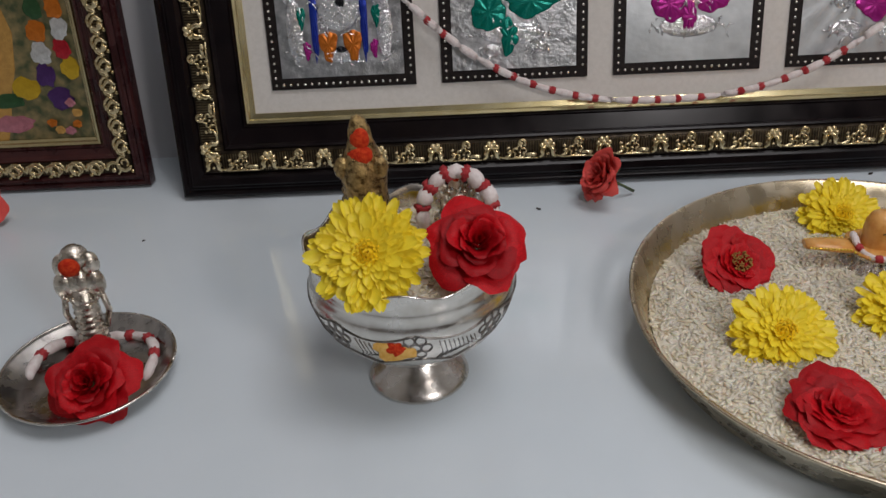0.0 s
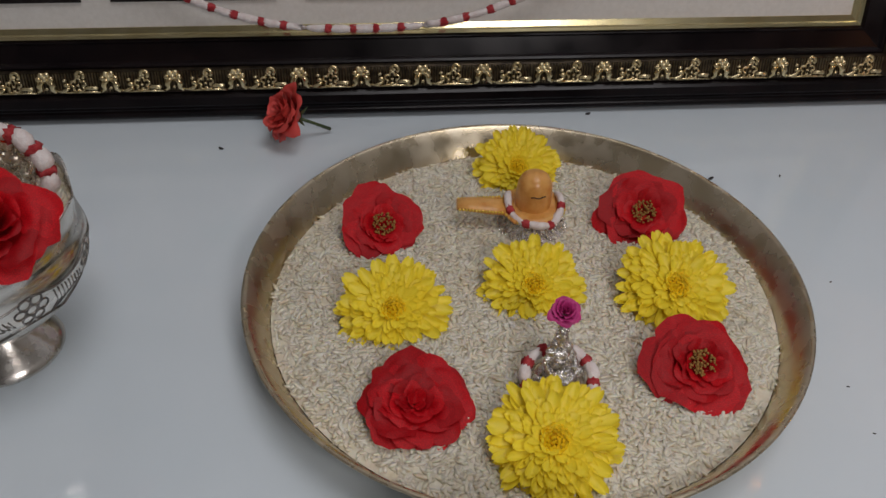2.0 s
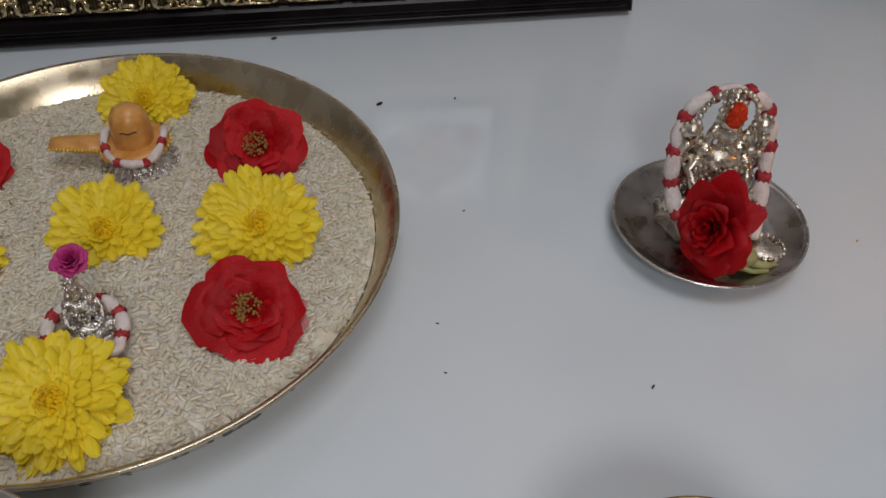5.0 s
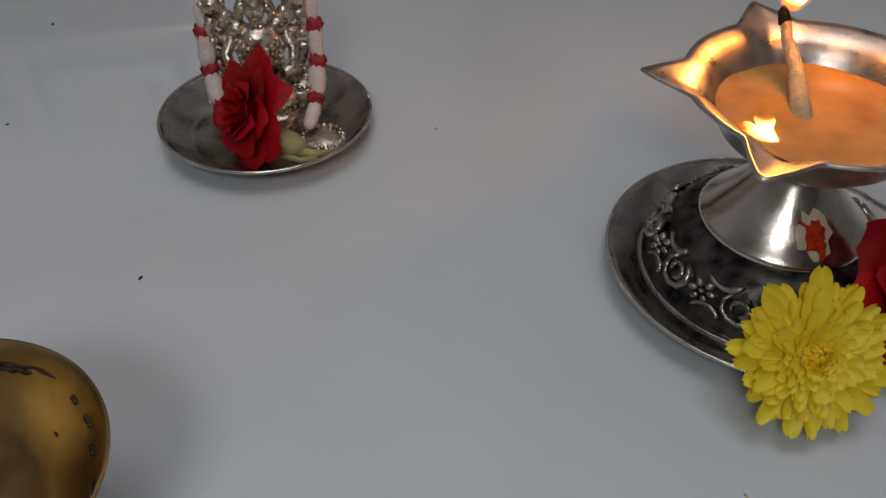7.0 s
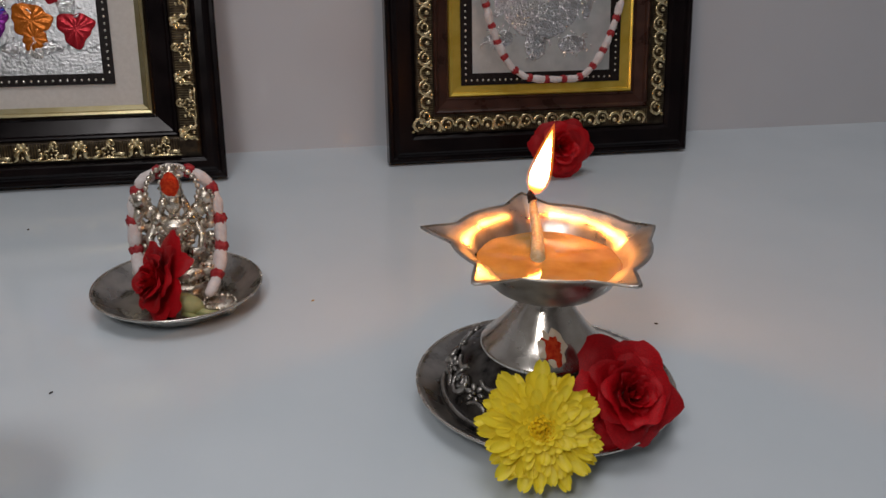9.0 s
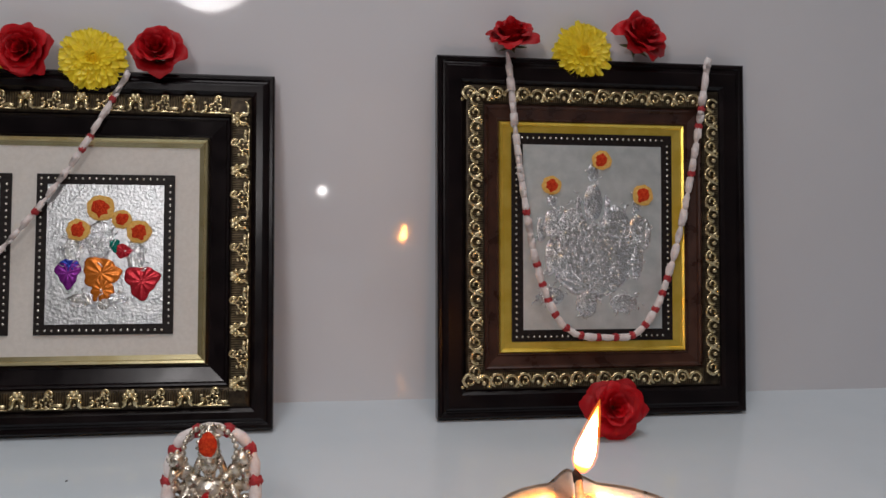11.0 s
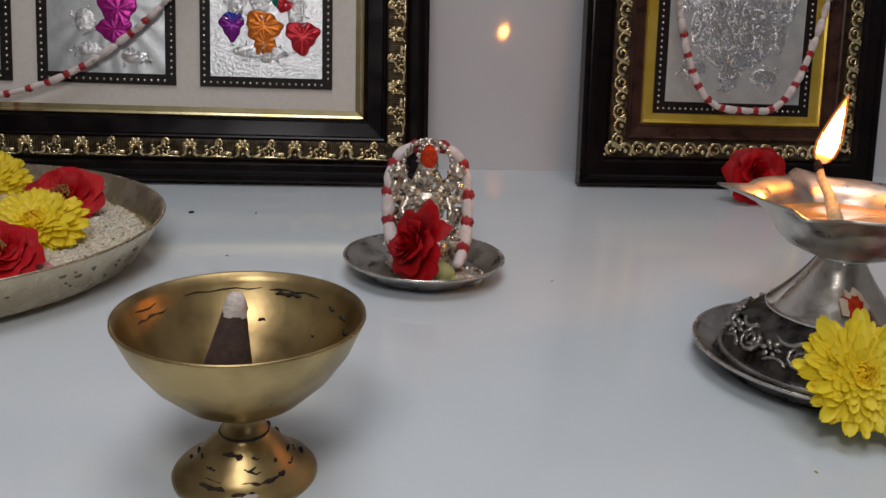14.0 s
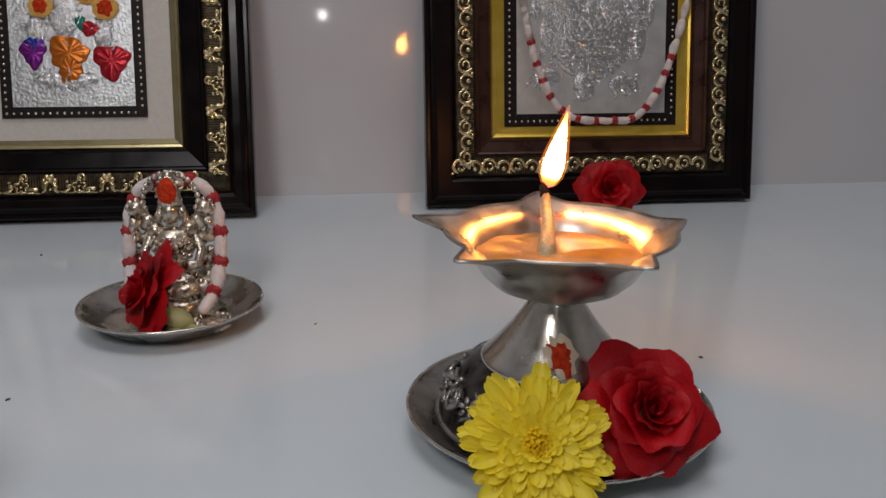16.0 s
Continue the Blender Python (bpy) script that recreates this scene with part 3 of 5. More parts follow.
def ribs(w, h, d0, d1, z, pitch):
    """Fine cross ribs on the band of a frame."""
    bm = bmesh.new()
    for side in range(4):
        ln = w if side % 2 == 0 else h
        for k in range(int((ln - 2 * d1) / pitch)):
            p = d1 + (k + 0.5) * pitch
            a = (p - pitch * 0.28, d0, p + pitch * 0.28, d1)
            if side == 0:
                q = a
            elif side == 2:
                q = (a[0], h - d1, a[2], h - d0)
            elif side == 1:
                q = (w - d1, a[0], w - d0, a[2])
            else:
                q = (d0, a[0], d1, a[2])
            v = [bm.verts.new((x, y, zz)) for x, y, zz in ((q[0], q[1], z), (q[2], q[1], z), (q[2], q[3], z), (q[0], q[3], z), ((q[0] + q[2]) / 2 if side % 2 == 0 else q[0], q[1] if side % 2 == 0 else (q[1] + q[3]) / 2, z + 0.0006), ((q[0] + q[2]) / 2 if side % 2 == 0 else q[2], q[3] if side % 2 == 0 else (q[1] + q[3]) / 2, z + 0.0006))]
            if side % 2 == 0:
                bm.faces.new((v[0], v[4], v[5], v[3])), bm.faces.new((v[4], v[1], v[2], v[5]))
            else:
                bm.faces.new((v[0], v[1], v[5], v[4])), bm.faces.new((v[4], v[5], v[2], v[3]))
    return bm


def framed(label, x0, y0, w, h, lean, edges, wood, inner_wood, ornament, pitch, fillet, thick):
    """A leaning picture frame; its own x runs along it, y up it, z out of it."""
    a, b, c, d, e = edges
    lift = thick * math.sin(radians(lean)) + 0.0005
    ob = thing("picture_frame", label, "picture frame", pose(x0, y0, lift, 90 - lean, 0, 0), group="framed pictures")
    part("outer_moulding", rect_ring([(0.001, -thick), (0, -thick + 0.001), (0, 0.0005), (0.0015, 0.002), (0.004, 0.002), (0.0055, 0.0005), (0.007, 0.001), (0.010, 0.0035), (a - 0.004, 0.0035), (a - 0.001, 0.001), (a, 0.0)], w, h), wood, ob, smooth=False)
    part("ornament_band", rect_ring([(a, 0.0), (a + 0.001, 0.0015), (a + 0.004, 0.0022), (b - 0.004, 0.0022), (b - 0.001, 0.0015), (b, 0.0)], w, h), M_BAND, ob, "dark bronze band with gilt flower relief", smooth=False)
    tagged(part("band_ribs", ribs(w, h, a + 0.002, b - 0.002, 0.0023, 0.0021), M_RIB, ob, smooth=False), kind="stuff")
    part("inner_moulding", rect_ring([(b, 0.0), (b + 0.0015, 0.001), (b + 0.003, 0.0), (b + 0.0045, -0.002), (c - 0.003, -0.0045), (c - 0.0015, -0.0035), (c, -0.005)], w, h), inner_wood, ob, smooth=False)
    part("gilt_fillet", rect_ring([(c, -0.005), (c + 0.001, -0.0035), (c + 0.003, -0.0045), (c + 0.004, -0.0060), (d, -0.0072), (d, -0.0092)], w, h), fillet, ob, "gilt inner fillet", smooth=False)
    part("backing", box(bmesh.new(), 0.004, 0.004, -thick + 0.0005, w - 0.004, h - 0.004, -thick + 0.002), wood, ob, smooth=False)
    mid = (a + b) / 2
    for n, ln, f in ((0, w, lambda p: (p, mid, 0)), (1, h, lambda p: (w - mid, p, 90)), (2, w, lambda p: (p, h - mid, 0)), (3, h, lambda p: (mid, p, 90))):
        count = max(1, round((ln - 2 * mid) / pitch))
        for k in range(count):
            x, y, r = f(mid + (k + (0.0 if n % 2 == 0 else 0.5)) * (ln - 2 * mid) / count)
            piece("ornament", ornament[k % len(ornament)], ob, pose(x, y, 0.0032, 0, 0, r) @ Matrix.Diagonal((1.36, 1.32, 1.1, 1)))
    return ob


def studs(w, h, inset, pitch, r):
    bm = bmesh.new()
    for x0, y0, dx, dy, ln in ((inset, inset, 1, 0, w - 2 * inset), (inset, h - inset, 1, 0, w - 2 * inset), (inset, inset, 0, 1, h - 2 * inset), (w - inset, inset, 0, 1, h - 2 * inset)):
        n = round(ln / pitch)
        for k in range(n if dx else n - 1):
            q = ln * (k + (0 if dx else 1)) / n
            ball(bm, (x0 + dx * q, y0 + dy * q, 0), (r, r, r * 0.7), 6, 4)
    return bm


def foil_sheet(w, h, nx, ny, height):
    bm = bmesh.new()
    grid = [[bm.verts.new((w * i / nx, h * j / ny, height(i / nx, j / ny))) for i in range(nx + 1)] for j in range(ny + 1)]
    for a, b in zip(grid, grid[1:]):
        for i in range(nx):
            bm.faces.new((a[i], a[i + 1], b[i + 1], b[i]))
    return bm


def relief(ob, x, y, w, h, z, sheet, raised, colours, dabs, seed, height, border=0.009):
    """One embossed panel: stud border, foil sheet, raised shapes, coloured foil and paste dabs."""
    base = part("panel_border", box(bmesh.new(), x, y, z - 0.001, x + w, y + h, z + 0.0004), M_BORDER, ob, "dark border with tiny silver studs", smooth=False)
    tagged(part("studs", studs(w, h, border * 0.42, 0.0056, 0.0014), M_STUD, base, m=pose(x, y, z + 0.0005)), kind="stuff")
    fw, fh = w - 2 * border, h - 2 * border
    part("foil", foil_sheet(fw, fh, 44, 56, height), sheet, base, "embossed silver foil", m=pose(x + border, y + border, z + 0.0008))
    rng = random.Random(seed)
    bm = bmesh.new()
    for u, v, ru, rv in raised:
        ball(bm, (u * fw, v * fh, -0.0004), (ru * fw * 0.8, rv * fh * 0.9, 0.0011), 12, 6)
        for k in range(int(10 + 900 * ru * rv)):
            a, q = rng.uniform(0, 6.28), math.sqrt(rng.random())
            uu, vv = (u + ru * q * math.cos(a)) * fw, (v + rv * q * math.sin(a)) * fh
            b, ln = rng.uniform(0, 6.28), rng.uniform(0.001, 0.0042)
            bend = rng.uniform(-1.2, 1.2)
            tube(bm, [(uu, vv, 0.0005), (uu + ln * math.cos(b), vv + ln * math.sin(b), 0.0009), (uu + ln * (math.cos(b) + math.cos(b + bend)), vv + ln * (math.sin(b) + math.sin(b + bend)), 0.0005)], [0.0005, rng.uniform(0.0005, 0.0011), 0.0004], 6)
    tagged(part("raised_relief", bm, M_FOILRAISED, base, "polished raised silver relief", m=pose(x + border, y + border, z + 0.0010)), kind="stuff")
    for u, v, ru, rv, c in colours:
        bm = ball(bmesh.new(), (0, 0, 0), (ru * fw, rv * fh, 0.0011), 40, 10)
        for vert in bm.verts:
            g = math.atan2(vert.co.y / rv, vert.co.x / ru)
            lobe = 1 + 0.13 * math.sin(3 * g + u * 31) + 0.06 * math.sin(7 * g + v * 17)
            vert.co.z += 0.0004 * math.sin(9 * g + u * 20) * min(1.0, math.hypot(vert.co.x, vert.co.y) / (0.4 * rv * fh))
            vert.co.x *= lobe * (1 + 0.22 * vert.co.y / (rv * fh))
            vert.co.y *= lobe
        part("coloured_foil", bm, M_ENAMEL[c], base, c + " tinted foil shape", m=pose(x + border + u * fw, y + border + v * fh, z + 0.0013))
    for k, (u, v, r) in enumerate(dabs):
        c = (x + border + u * fw, y + border + v * fh, z + 0.0028)
        part("turmeric_dab", blot(bmesh.new(), (0, 0, 0), r * 1.25, r * 1.2, 0.0008, seed + k, ragged=0.07), M_TURMERIC, base, "orange turmeric dab", m=pose(*c))
        part("kumkum_dab", blot(bmesh.new(), (0, 0, 0.0007), r * 0.8, r * 0.85, 0.0009, seed + k + 50, ragged=0.16), M_KUM, base, "red kumkum dab", m=pose(*c))


def weave(amount, freq):
    return lambda u, v: amount * math.sin(u * freq) * math.sin(v * freq * 1.2)


def rays_out(cu, cv, amount):
    return lambda u, v: amount * math.sin(22 * math.atan2(v - cv, u - cu)) * min(1, 3 * math.hypot(u - cu, v - cv))


def flat(u, v):
    return 0.00025 * math.sin(u * 9 + 3 * v) * math.sin(v * 7)


# the wide five-panel picture
F1 = framed("wide black lacquered frame with gilt relief and five silver panels", -0.475, 0.219, 0.820, 0.311, 12, (0.0195, 0.0375, 0.057, 0.065, 0), M_FRAME, M_FRAME, (CROWN, BLOSSOM), 0.0222, M_GILT, 0.015)
part("mount", box(bmesh.new(), 0.060, 0.060, -0.0095, 0.760, 0.251, -0.0080), M_MAT, F1, "cream mount card", smooth=False)
FIGURE = ((0.5, 0.80, 0.09, 0.08), (0.5, 0.62, 0.13, 0.12), (0.36, 0.60, 0.05, 0.12), (0.64, 0.60, 0.05, 0.12), (0.5, 0.42, 0.24, 0.10), (0.5, 0.22, 0.32, 0.08), (0.28, 0.74, 0.05, 0.05), (0.72, 0.74, 0.05, 0.05))
PANELS = (
    (M_FOIL, weave(0.0003, 120), ((0.5, 0.75, 0.2, 0.16), (0.5, 0.45, 0.24, 0.2), (0.5, 0.13, 0.2, 0.05), (0.14, 0.3, 0.09, 0.24), (0.86, 0.3, 0.09, 0.24)),
     ((0.30, 0.42, 0.03, 0.36, "blue"), (0.70, 0.42, 0.03, 0.36, "blue"), (0.40, 0.20, 0.07, 0.10, "orange"), (0.60, 0.20, 0.07, 0.10, "orange"), (0.5, 0.17, 0.05, 0.02, "black"),
      (0.43, 0.55, 0.04, 0.05, "black"), (0.52, 0.47, 0.04, 0.04, "black"), (0.2, 0.38, 0.035, 0.07, "green"), (0.8, 0.38, 0.035, 0.07, "green"), (0.23, 0.17, 0.03, 0.06, "magenta"), (0.77, 0.17, 0.03, 0.06, "magenta"),
      (0.17, 0.60, 0.05, 0.05, "orange"), (0.83, 0.60, 0.05, 0.05, "orange")), ((0.5, 0.86, 0.009),)),
    (M_FOIL, weave(0.0004, 75), ((0.5, 0.22, 0.34, 0.08), (0.5, 0.75, 0.16, 0.14), (0.32, 0.12, 0.1, 0.05), (0.70, 0.14, 0.1, 0.05)),
     ((0.30, 0.36, 0.14, 0.13, "green"), (0.64, 0.42, 0.22, 0.10, "green"), (0.46, 0.20, 0.07, 0.12, "green"), (0.48, 0.55, 0.10, 0.05, "green")), ((0.5, 0.86, 0.009),)),
    (M_FOILPLAIN, flat, FIGURE, ((0.34, 0.36, 0.13, 0.12, "magenta"), (0.68, 0.38, 0.13, 0.09, "magenta"), (0.50, 0.28, 0.06, 0.10, "magenta"), (0.36, 0.66, 0.035, 0.06, "blue"), (0.66, 0.62, 0.035, 0.09, "blue")), ((0.47, 0.90, 0.009),)),
    (M_FOILPLAIN, rays_out(0.5, 0.55, 0.00011), ((0.52, 0.72, 0.10, 0.09), (0.72, 0.76, 0.04, 0.16), (0.32, 0.36, 0.12, 0.10), (0.36, 0.16, 0.16, 0.06), (0.74, 0.12, 0.16, 0.06)),
     ((0.60, 0.44, 0.15, 0.15, "magenta"), (0.57, 0.30, 0.14, 0.10, "magenta"), (0.40, 0.66, 0.05, 0.06, "blue"), (0.53, 0.65, 0.07, 0.05, "purple")), ((0.46, 0.88, 0.010),)),
    (M_FOIL, weave(0.0004, 110), ((0.45, 0.60, 0.16, 0.16), (0.22, 0.50, 0.10, 0.14), (0.76, 0.48, 0.10, 0.14), (0.45, 0.18, 0.34, 0.06)),
     ((0.19, 0.36, 0.10, 0.10, "purple"), (0.20, 0.42, 0.07, 0.05, "blue"), (0.47, 0.36, 0.16, 0.11, "orange"), (0.48, 0.24, 0.10, 0.09, "orange"), (0.82, 0.30, 0.14, 0.12, "red"), (0.66, 0.52, 0.08, 0.05, "red"), (0.58, 0.56, 0.04, 0.05, "green"), (0.5, 0.14, 0.05, 0.04, "white")),
     ((0.46, 0.83, 0.0095), (0.27, 0.67, 0.008), (0.64, 0.75, 0.007), (0.79, 0.66, 0.0085))),
)
for k, (sheet, bumps, raised, colours, dabs) in enumerate(PANELS):
    relief(F1, 0.081 + 0.1347 * k, 0.0830, 0.1145, 0.1385, -0.0066, sheet, raised, colours, dabs, 10 * k + 3, bumps)


def on_frame(ob, x, s, z):
    return ob.matrix_basis @ Vector((x, s, z))


garland("cotton_garland", lambda q: on_frame(F1, 0.39 + 0.3055 * (2 * q - 1), 0.064 + 0.245 * abs(2 * q - 1) ** 2.5, 0.004 + (0.002 if abs(2 * q - 1) > 0.9 else 0)), 0.0027, "draped white cotton garland with red ties on the wide frame", 0.0165)

# the single-panel picture
F3 = framed("dark brown frame with gilt scrolls and one silver relief", 0.4915, 0.234, 0.300, 0.334, 9, (0.026, 0.044, 0.059, 0.071, 0), M_FRAME, M_FRAMEBROWN, (SCROLL,), 0.026, M_GILT2, 0.014)
TRIO = [(cx + dx, cy + dy, rx, ry) for cx, cy, k in ((0.5, 0.62, 1.15), (0.2, 0.52, 0.9), (0.82, 0.50, 0.9)) for dx, dy, rx, ry in ((0, 0.20 * k, 0.05 * k, 0.05 * k), (0, 0.06 * k, 0.08 * k, 0.10 * k), (-0.09 * k, 0.02, 0.03, 0.09 * k), (0.09 * k, 0.02, 0.03, 0.09 * k), (0, -0.14 * k, 0.07 * k, 0.13 * k))]
TRIO += [(0.5, 0.36, 0.40, 0.22), (0.35, 0.5, 0.16, 0.2), (0.66, 0.5, 0.16, 0.2), (0.2, 0.18, 0.12, 0.06), (0.45, 0.14, 0.10, 0.09), (0.72, 0.14, 0.14, 0.06), (0.5, 0.3, 0.3, 0.04)]
relief(F3, 0.071, 0.069, 0.158, 0.196, -0.0066, M_FOILLIT, TRIO, (), ((0.56, 0.92, 0.008), (0.2, 0.78, 0.0075), (0.86, 0.73, 0.0085)), 77, flat, border=0.011)
garland("cotton_garland", lambda q: on_frame(F3, 0.173 + (2 * q - 1) * (0.108 if q < 0.5 else 0.088), 0.073 + 0.264 * abs(2 * q - 1) ** (4.7 if q < 0.5 else 2.4), 0.006), 0.0033, "white cotton garland with red ties hung on the brown frame", 0.0165)

# the printed picture, cut off by the view
F0 = framed("dark maroon frame with beaded band round a floral print", -0.771, 0.247, 0.260, 0.320, 8, (0.012, 0.024, 0.036, 0.042, 0), M_MAROON, M_MAROON, (SCROLL,), 0.017, M_GILT, 0.013)
sheet = part("print", box(bmesh.new(), 0.040, 0.040, -0.011, 0.220, 0.280, -0.0098), M_PRINT, F0, "dark printed picture with garlands of flowers", smooth=False)
rng = random.Random(5)
PATCHES = [(0.135, 0.13, 0.030, 0.085, "gold"), (0.150, 0.055, 0.020, 0.008, "pink"), (0.196, 0.075, 0.010, 0.010, "violet"), (0.170, 0.085, 0.012, 0.009, "yellow"), (0.150, 0.075, 0.016, 0.006, "dark")]
PATCHES += [(0.187 + rng.uniform(-.003, .003), 0.095 + 0.018 * k, 0.008, 0.010, ("violet", "white", "orange", "dark", "yellow", "violet", "orange", "white", "yellow", "dark")[k]) for k in range(10)]
PATCHES += [(0.208 + rng.uniform(-.002, .002), 0.100 + 0.016 * k, 0.007, 0.009, ("yellow", "red", "white", "orange", "violet", "yellow", "orange", "red", "white", "orange")[k]) for k in range(10)]
PATCHES += [(0.196 + 0.012 * math.cos(a * 0.7 + 3.6), 0.062 + 0.014 * math.sin(a * 0.7 + 3.6), 0.0042, 0.0036, ("orange", "gold", "pink")[a % 3]) for a in range(6)]
for k, (x, y, rx, ry, c) in enumerate(PATCHES):
    part("printed_patch", blot(bmesh.new(), (0, 0, 0), rx, ry, 0.0003, k, ragged=0.18), M_ENAMEL[c], sheet, m=pose(x, y, -0.0094 + 0.00012 * k))

# flowers laid along the tops of the frames
TOP = "flowers along the frame tops"
for k, (x, s, r, kind) in enumerate(((0.720, 0.325, 0.026, "r"), (0.666, 0.320, 0.029, "y"), (0.613, 0.325, 0.027, "r"), (0.566, 0.318, 0.030, "y"), (0.531, 0.323, 0.024, "r"), (0.473, 0.318, 0.029, "y"), (0.425, 0.325, 0.026, "r"))):
    c = on_frame(F1, x, s, 0.004)
    n = (0.1 * math.sin(k * 2.1), -1, 0.35 + 0.25 * math.cos(k * 1.7))
    if kind == "r":
        rose("cup", 200 + k, aim(c, n, 40 * k, r), "red rose lying on top of the wide frame", group=TOP)
    else:
        mum(200 + k, aim(c, n, 40 * k, r), "yellow chrysanthemum on top of the wide frame", group=TOP)
for k, (x, s, r, kind) in enumerate(((0.070, 0.346, 0.027, "r"), (0.139, 0.341, 0.029, "y"), (0.190, 0.350, 0.031, "r"))):
    c = on_frame(F3, x, s, 0.002)
    n = ((-0.2, -0.5, 1.0), (0, -1, 0.2), (0.3, -0.8, 0.7))[k]
    if kind == "r":
        rose("cup", 220 + k, aim(c, n, 50 * k, r), "dark red rose on top of the brown frame", group=TOP)
    else:
        mum(221, aim(c, n, 20, r), "yellow chrysanthemum on top of the brown frame", group=TOP)

rose("tight", 31, aim((0.6385, 0.186, 0.026), (0.0, -1, 0.30), 20, 0.029), "red rose leaning against the brown frame")
rose("cup", 32, aim((-0.1345, 0.188, 0.0205), (-0.74, -0.34, 0.55), 0, 0.0225), "small coral rose lying by the wide frame", M_ROSEDRY, stem=1.25)
rose("cup", 33, aim((-0.632, 0.195, 0.016), (0.3, -0.7, 0.3), 0, 0.022), "small coral rose lying by the printed picture", M_ROSEDRY, stem=0.6)

# ---- thali with rice ----
THALI = thing("thali", "large round steel tray holding raw rice and flowers", "tray", pose(0.001, 0.0045, 0))
part("tray", lathe([(0.0005, 0.0008), (0.122, 0.0008), (0.130, 0.0020), (0.1370, 0.0060), (0.1494, 0.0264), (0.1512, 0.0290), (0.1518, 0.0303), (0.1508, 0.0310), (0.1486, 0.0300), (0.1390, 0.0125), (0.1350, 0.0065), (0.130, 0.0045), (0.0005, 0.0030)], 96), M_STEEL, THALI)
bm = bmesh.new()
rng = random.Random(8)
for k in range(110):
    a = rng.uniform(0, 6.28)
    z = rng.uniform(0.006, 0.024)
    r = 0.1370 + (z - 0.0060) * 0.608 + 0.0001
    ball(bm, (r * math.cos(a), r * math.sin(a), z), (0.0003, rng.uniform(0.0006, 0.0035), rng.uniform(0.0003, 0.0011)), 6, 4, rot=Matrix.Rotation(a, 3, "Z"))
tagged(part("tarnish", bm, M_TARNISH, THALI, "dark tarnish spots"), kind="stuff")


def rice_height(r):
    return 0.0152 + 0.0050 * (1 - (r / 0.138) ** 2) - 0.0035 * max(0.0, (r - 0.118) / 0.02) ** 2


def rice_heap(name, label, centre, radius, height, count, seed, grain=0.0062):
    rng = np.random.default_rng(seed)
    tv = np.array([(-1, 0, 0)] + [(-0.45, math.cos(a), math.sin(a)) for a in (0.78, 2.36, 3.93, 5.5)] + [(0.45, math.cos(a), math.sin(a)) for a in (0.78, 2.36, 3.93, 5.5)] + [(1, 0, 0)])
    tf = [(0, 1 + k, 1 + (k + 1) % 4) for k in range(4)] + [(9, 5 + (k + 1) % 4, 5 + k) for k in range(4)] + [(1 + k, 5 + k, 5 + (k + 1) % 4, 1 + (k + 1) % 4) for k in range(4)]
    verts, faces = [], []
    for i in range(count):
        r, a = radius * math.sqrt(rng.random()), rng.uniform(0, 2 * math.pi)
        ln, wd = grain * 0.5 * rng.uniform(0.62, 1.2), grain * 0.138 * rng.uniform(0.8, 1.15)
        yaw, tilt = rng.uniform(0, 2 * math.pi), rng.normal(0, 0.30)
        rot = np.array(Matrix.Rotation(yaw, 3, "Z") @ Matrix.Rotation(tilt, 3, "Y"))
        edge = 0.0007 * math.sin(9 * a) + 0.0005 * math.sin(23 * a) - 0.0016
        rr = r + edge * (r / radius)
        p = np.array((centre[0] + rr * math.cos(a), centre[1] + rr * math.sin(a), centre[2] + height(r) + rng.uniform(-0.0004, 0.0014)))
        b = len(verts)
        verts.extend((tv * (ln, wd, wd)) @ rot.T + p)
        faces.extend(tuple(b + q for q in f) for f in tf)
    rings = 14
    for j in range(rings + 1):
        r = max(0.0004, radius * j / rings)
        for k in range(60):
            a = 2 * math.pi * k / 60
            verts.append((centre[0] + r * math.cos(a), centre[1] + r * math.sin(a), centre[2] + height(r) + 0.0005))
    b = len(verts) - 60 * (rings + 1)
    for j in range(rings):
        for k in range(60):
            faces.append((b + 60 * j + k, b + 60 * (j + 1) + k, b + 60 * (j + 1) + (k + 1) % 60, b + 60 * j + (k + 1) % 60))
    me = bpy.data.meshes.new(name)
    me.from_pydata([tuple(v) for v in verts], [], faces)
    me.materials.append(M_RICE)
    me.polygons.foreach_set("use_smooth", [True] * len(me.polygons))
    me.update()
    return tagged(new(name, me), label, "rice", kind="stuff")


rice_heap("rice", "pale raw rice grains spread over the steel tray", (0.001, 0.0045, 0), 0.1384, rice_height, 14500, 3, 0.0080)

ONRICE = "flowers laid on the rice"
for seed, style, c, n, r, st in ((1, "open", (-0.0755, 0.054, 0.026), (0.15, -0.75, 1), 0.0258, True), (2, "open", (0.0795, 0.056, 0.028), (-0.1, -0.85, 1), 0.0265, True),
                                 (3, "open", (-0.0625, -0.077, 0.022), (0.05, -0.25, 1), 0.0265, False), (4, "open", (0.0775, -0.064, 0.026), (0.0, -0.55, 1), 0.0265, True)):
    rose(style, seed, aim(c, n, 33 * seed, r), "open deep red rose laid on the rice", stamens=st, group=ONRICE)
for seed, c, n, r in ((11, (-0.071, -0.017, 0.027), (0, -0.6, 1), 0.0298), (12, (0.005, -0.003, 0.027), (0, -0.6, 1), 0.0292), (13, (0.081, -0.010, 0.029), (0.0, -0.55, 1), 0.0318), (14, (-0.001, -0.104, 0.026), (0, -0.45, 1), 0.0315), (15, (0.012, 0.110, 0.026), (0.0, -0.6, 0.8), 0.0285)):
    mum(seed, aim(c, n, 25 * seed, r), "yellow chrysanthemum head laid on the rice", group=ONRICE)

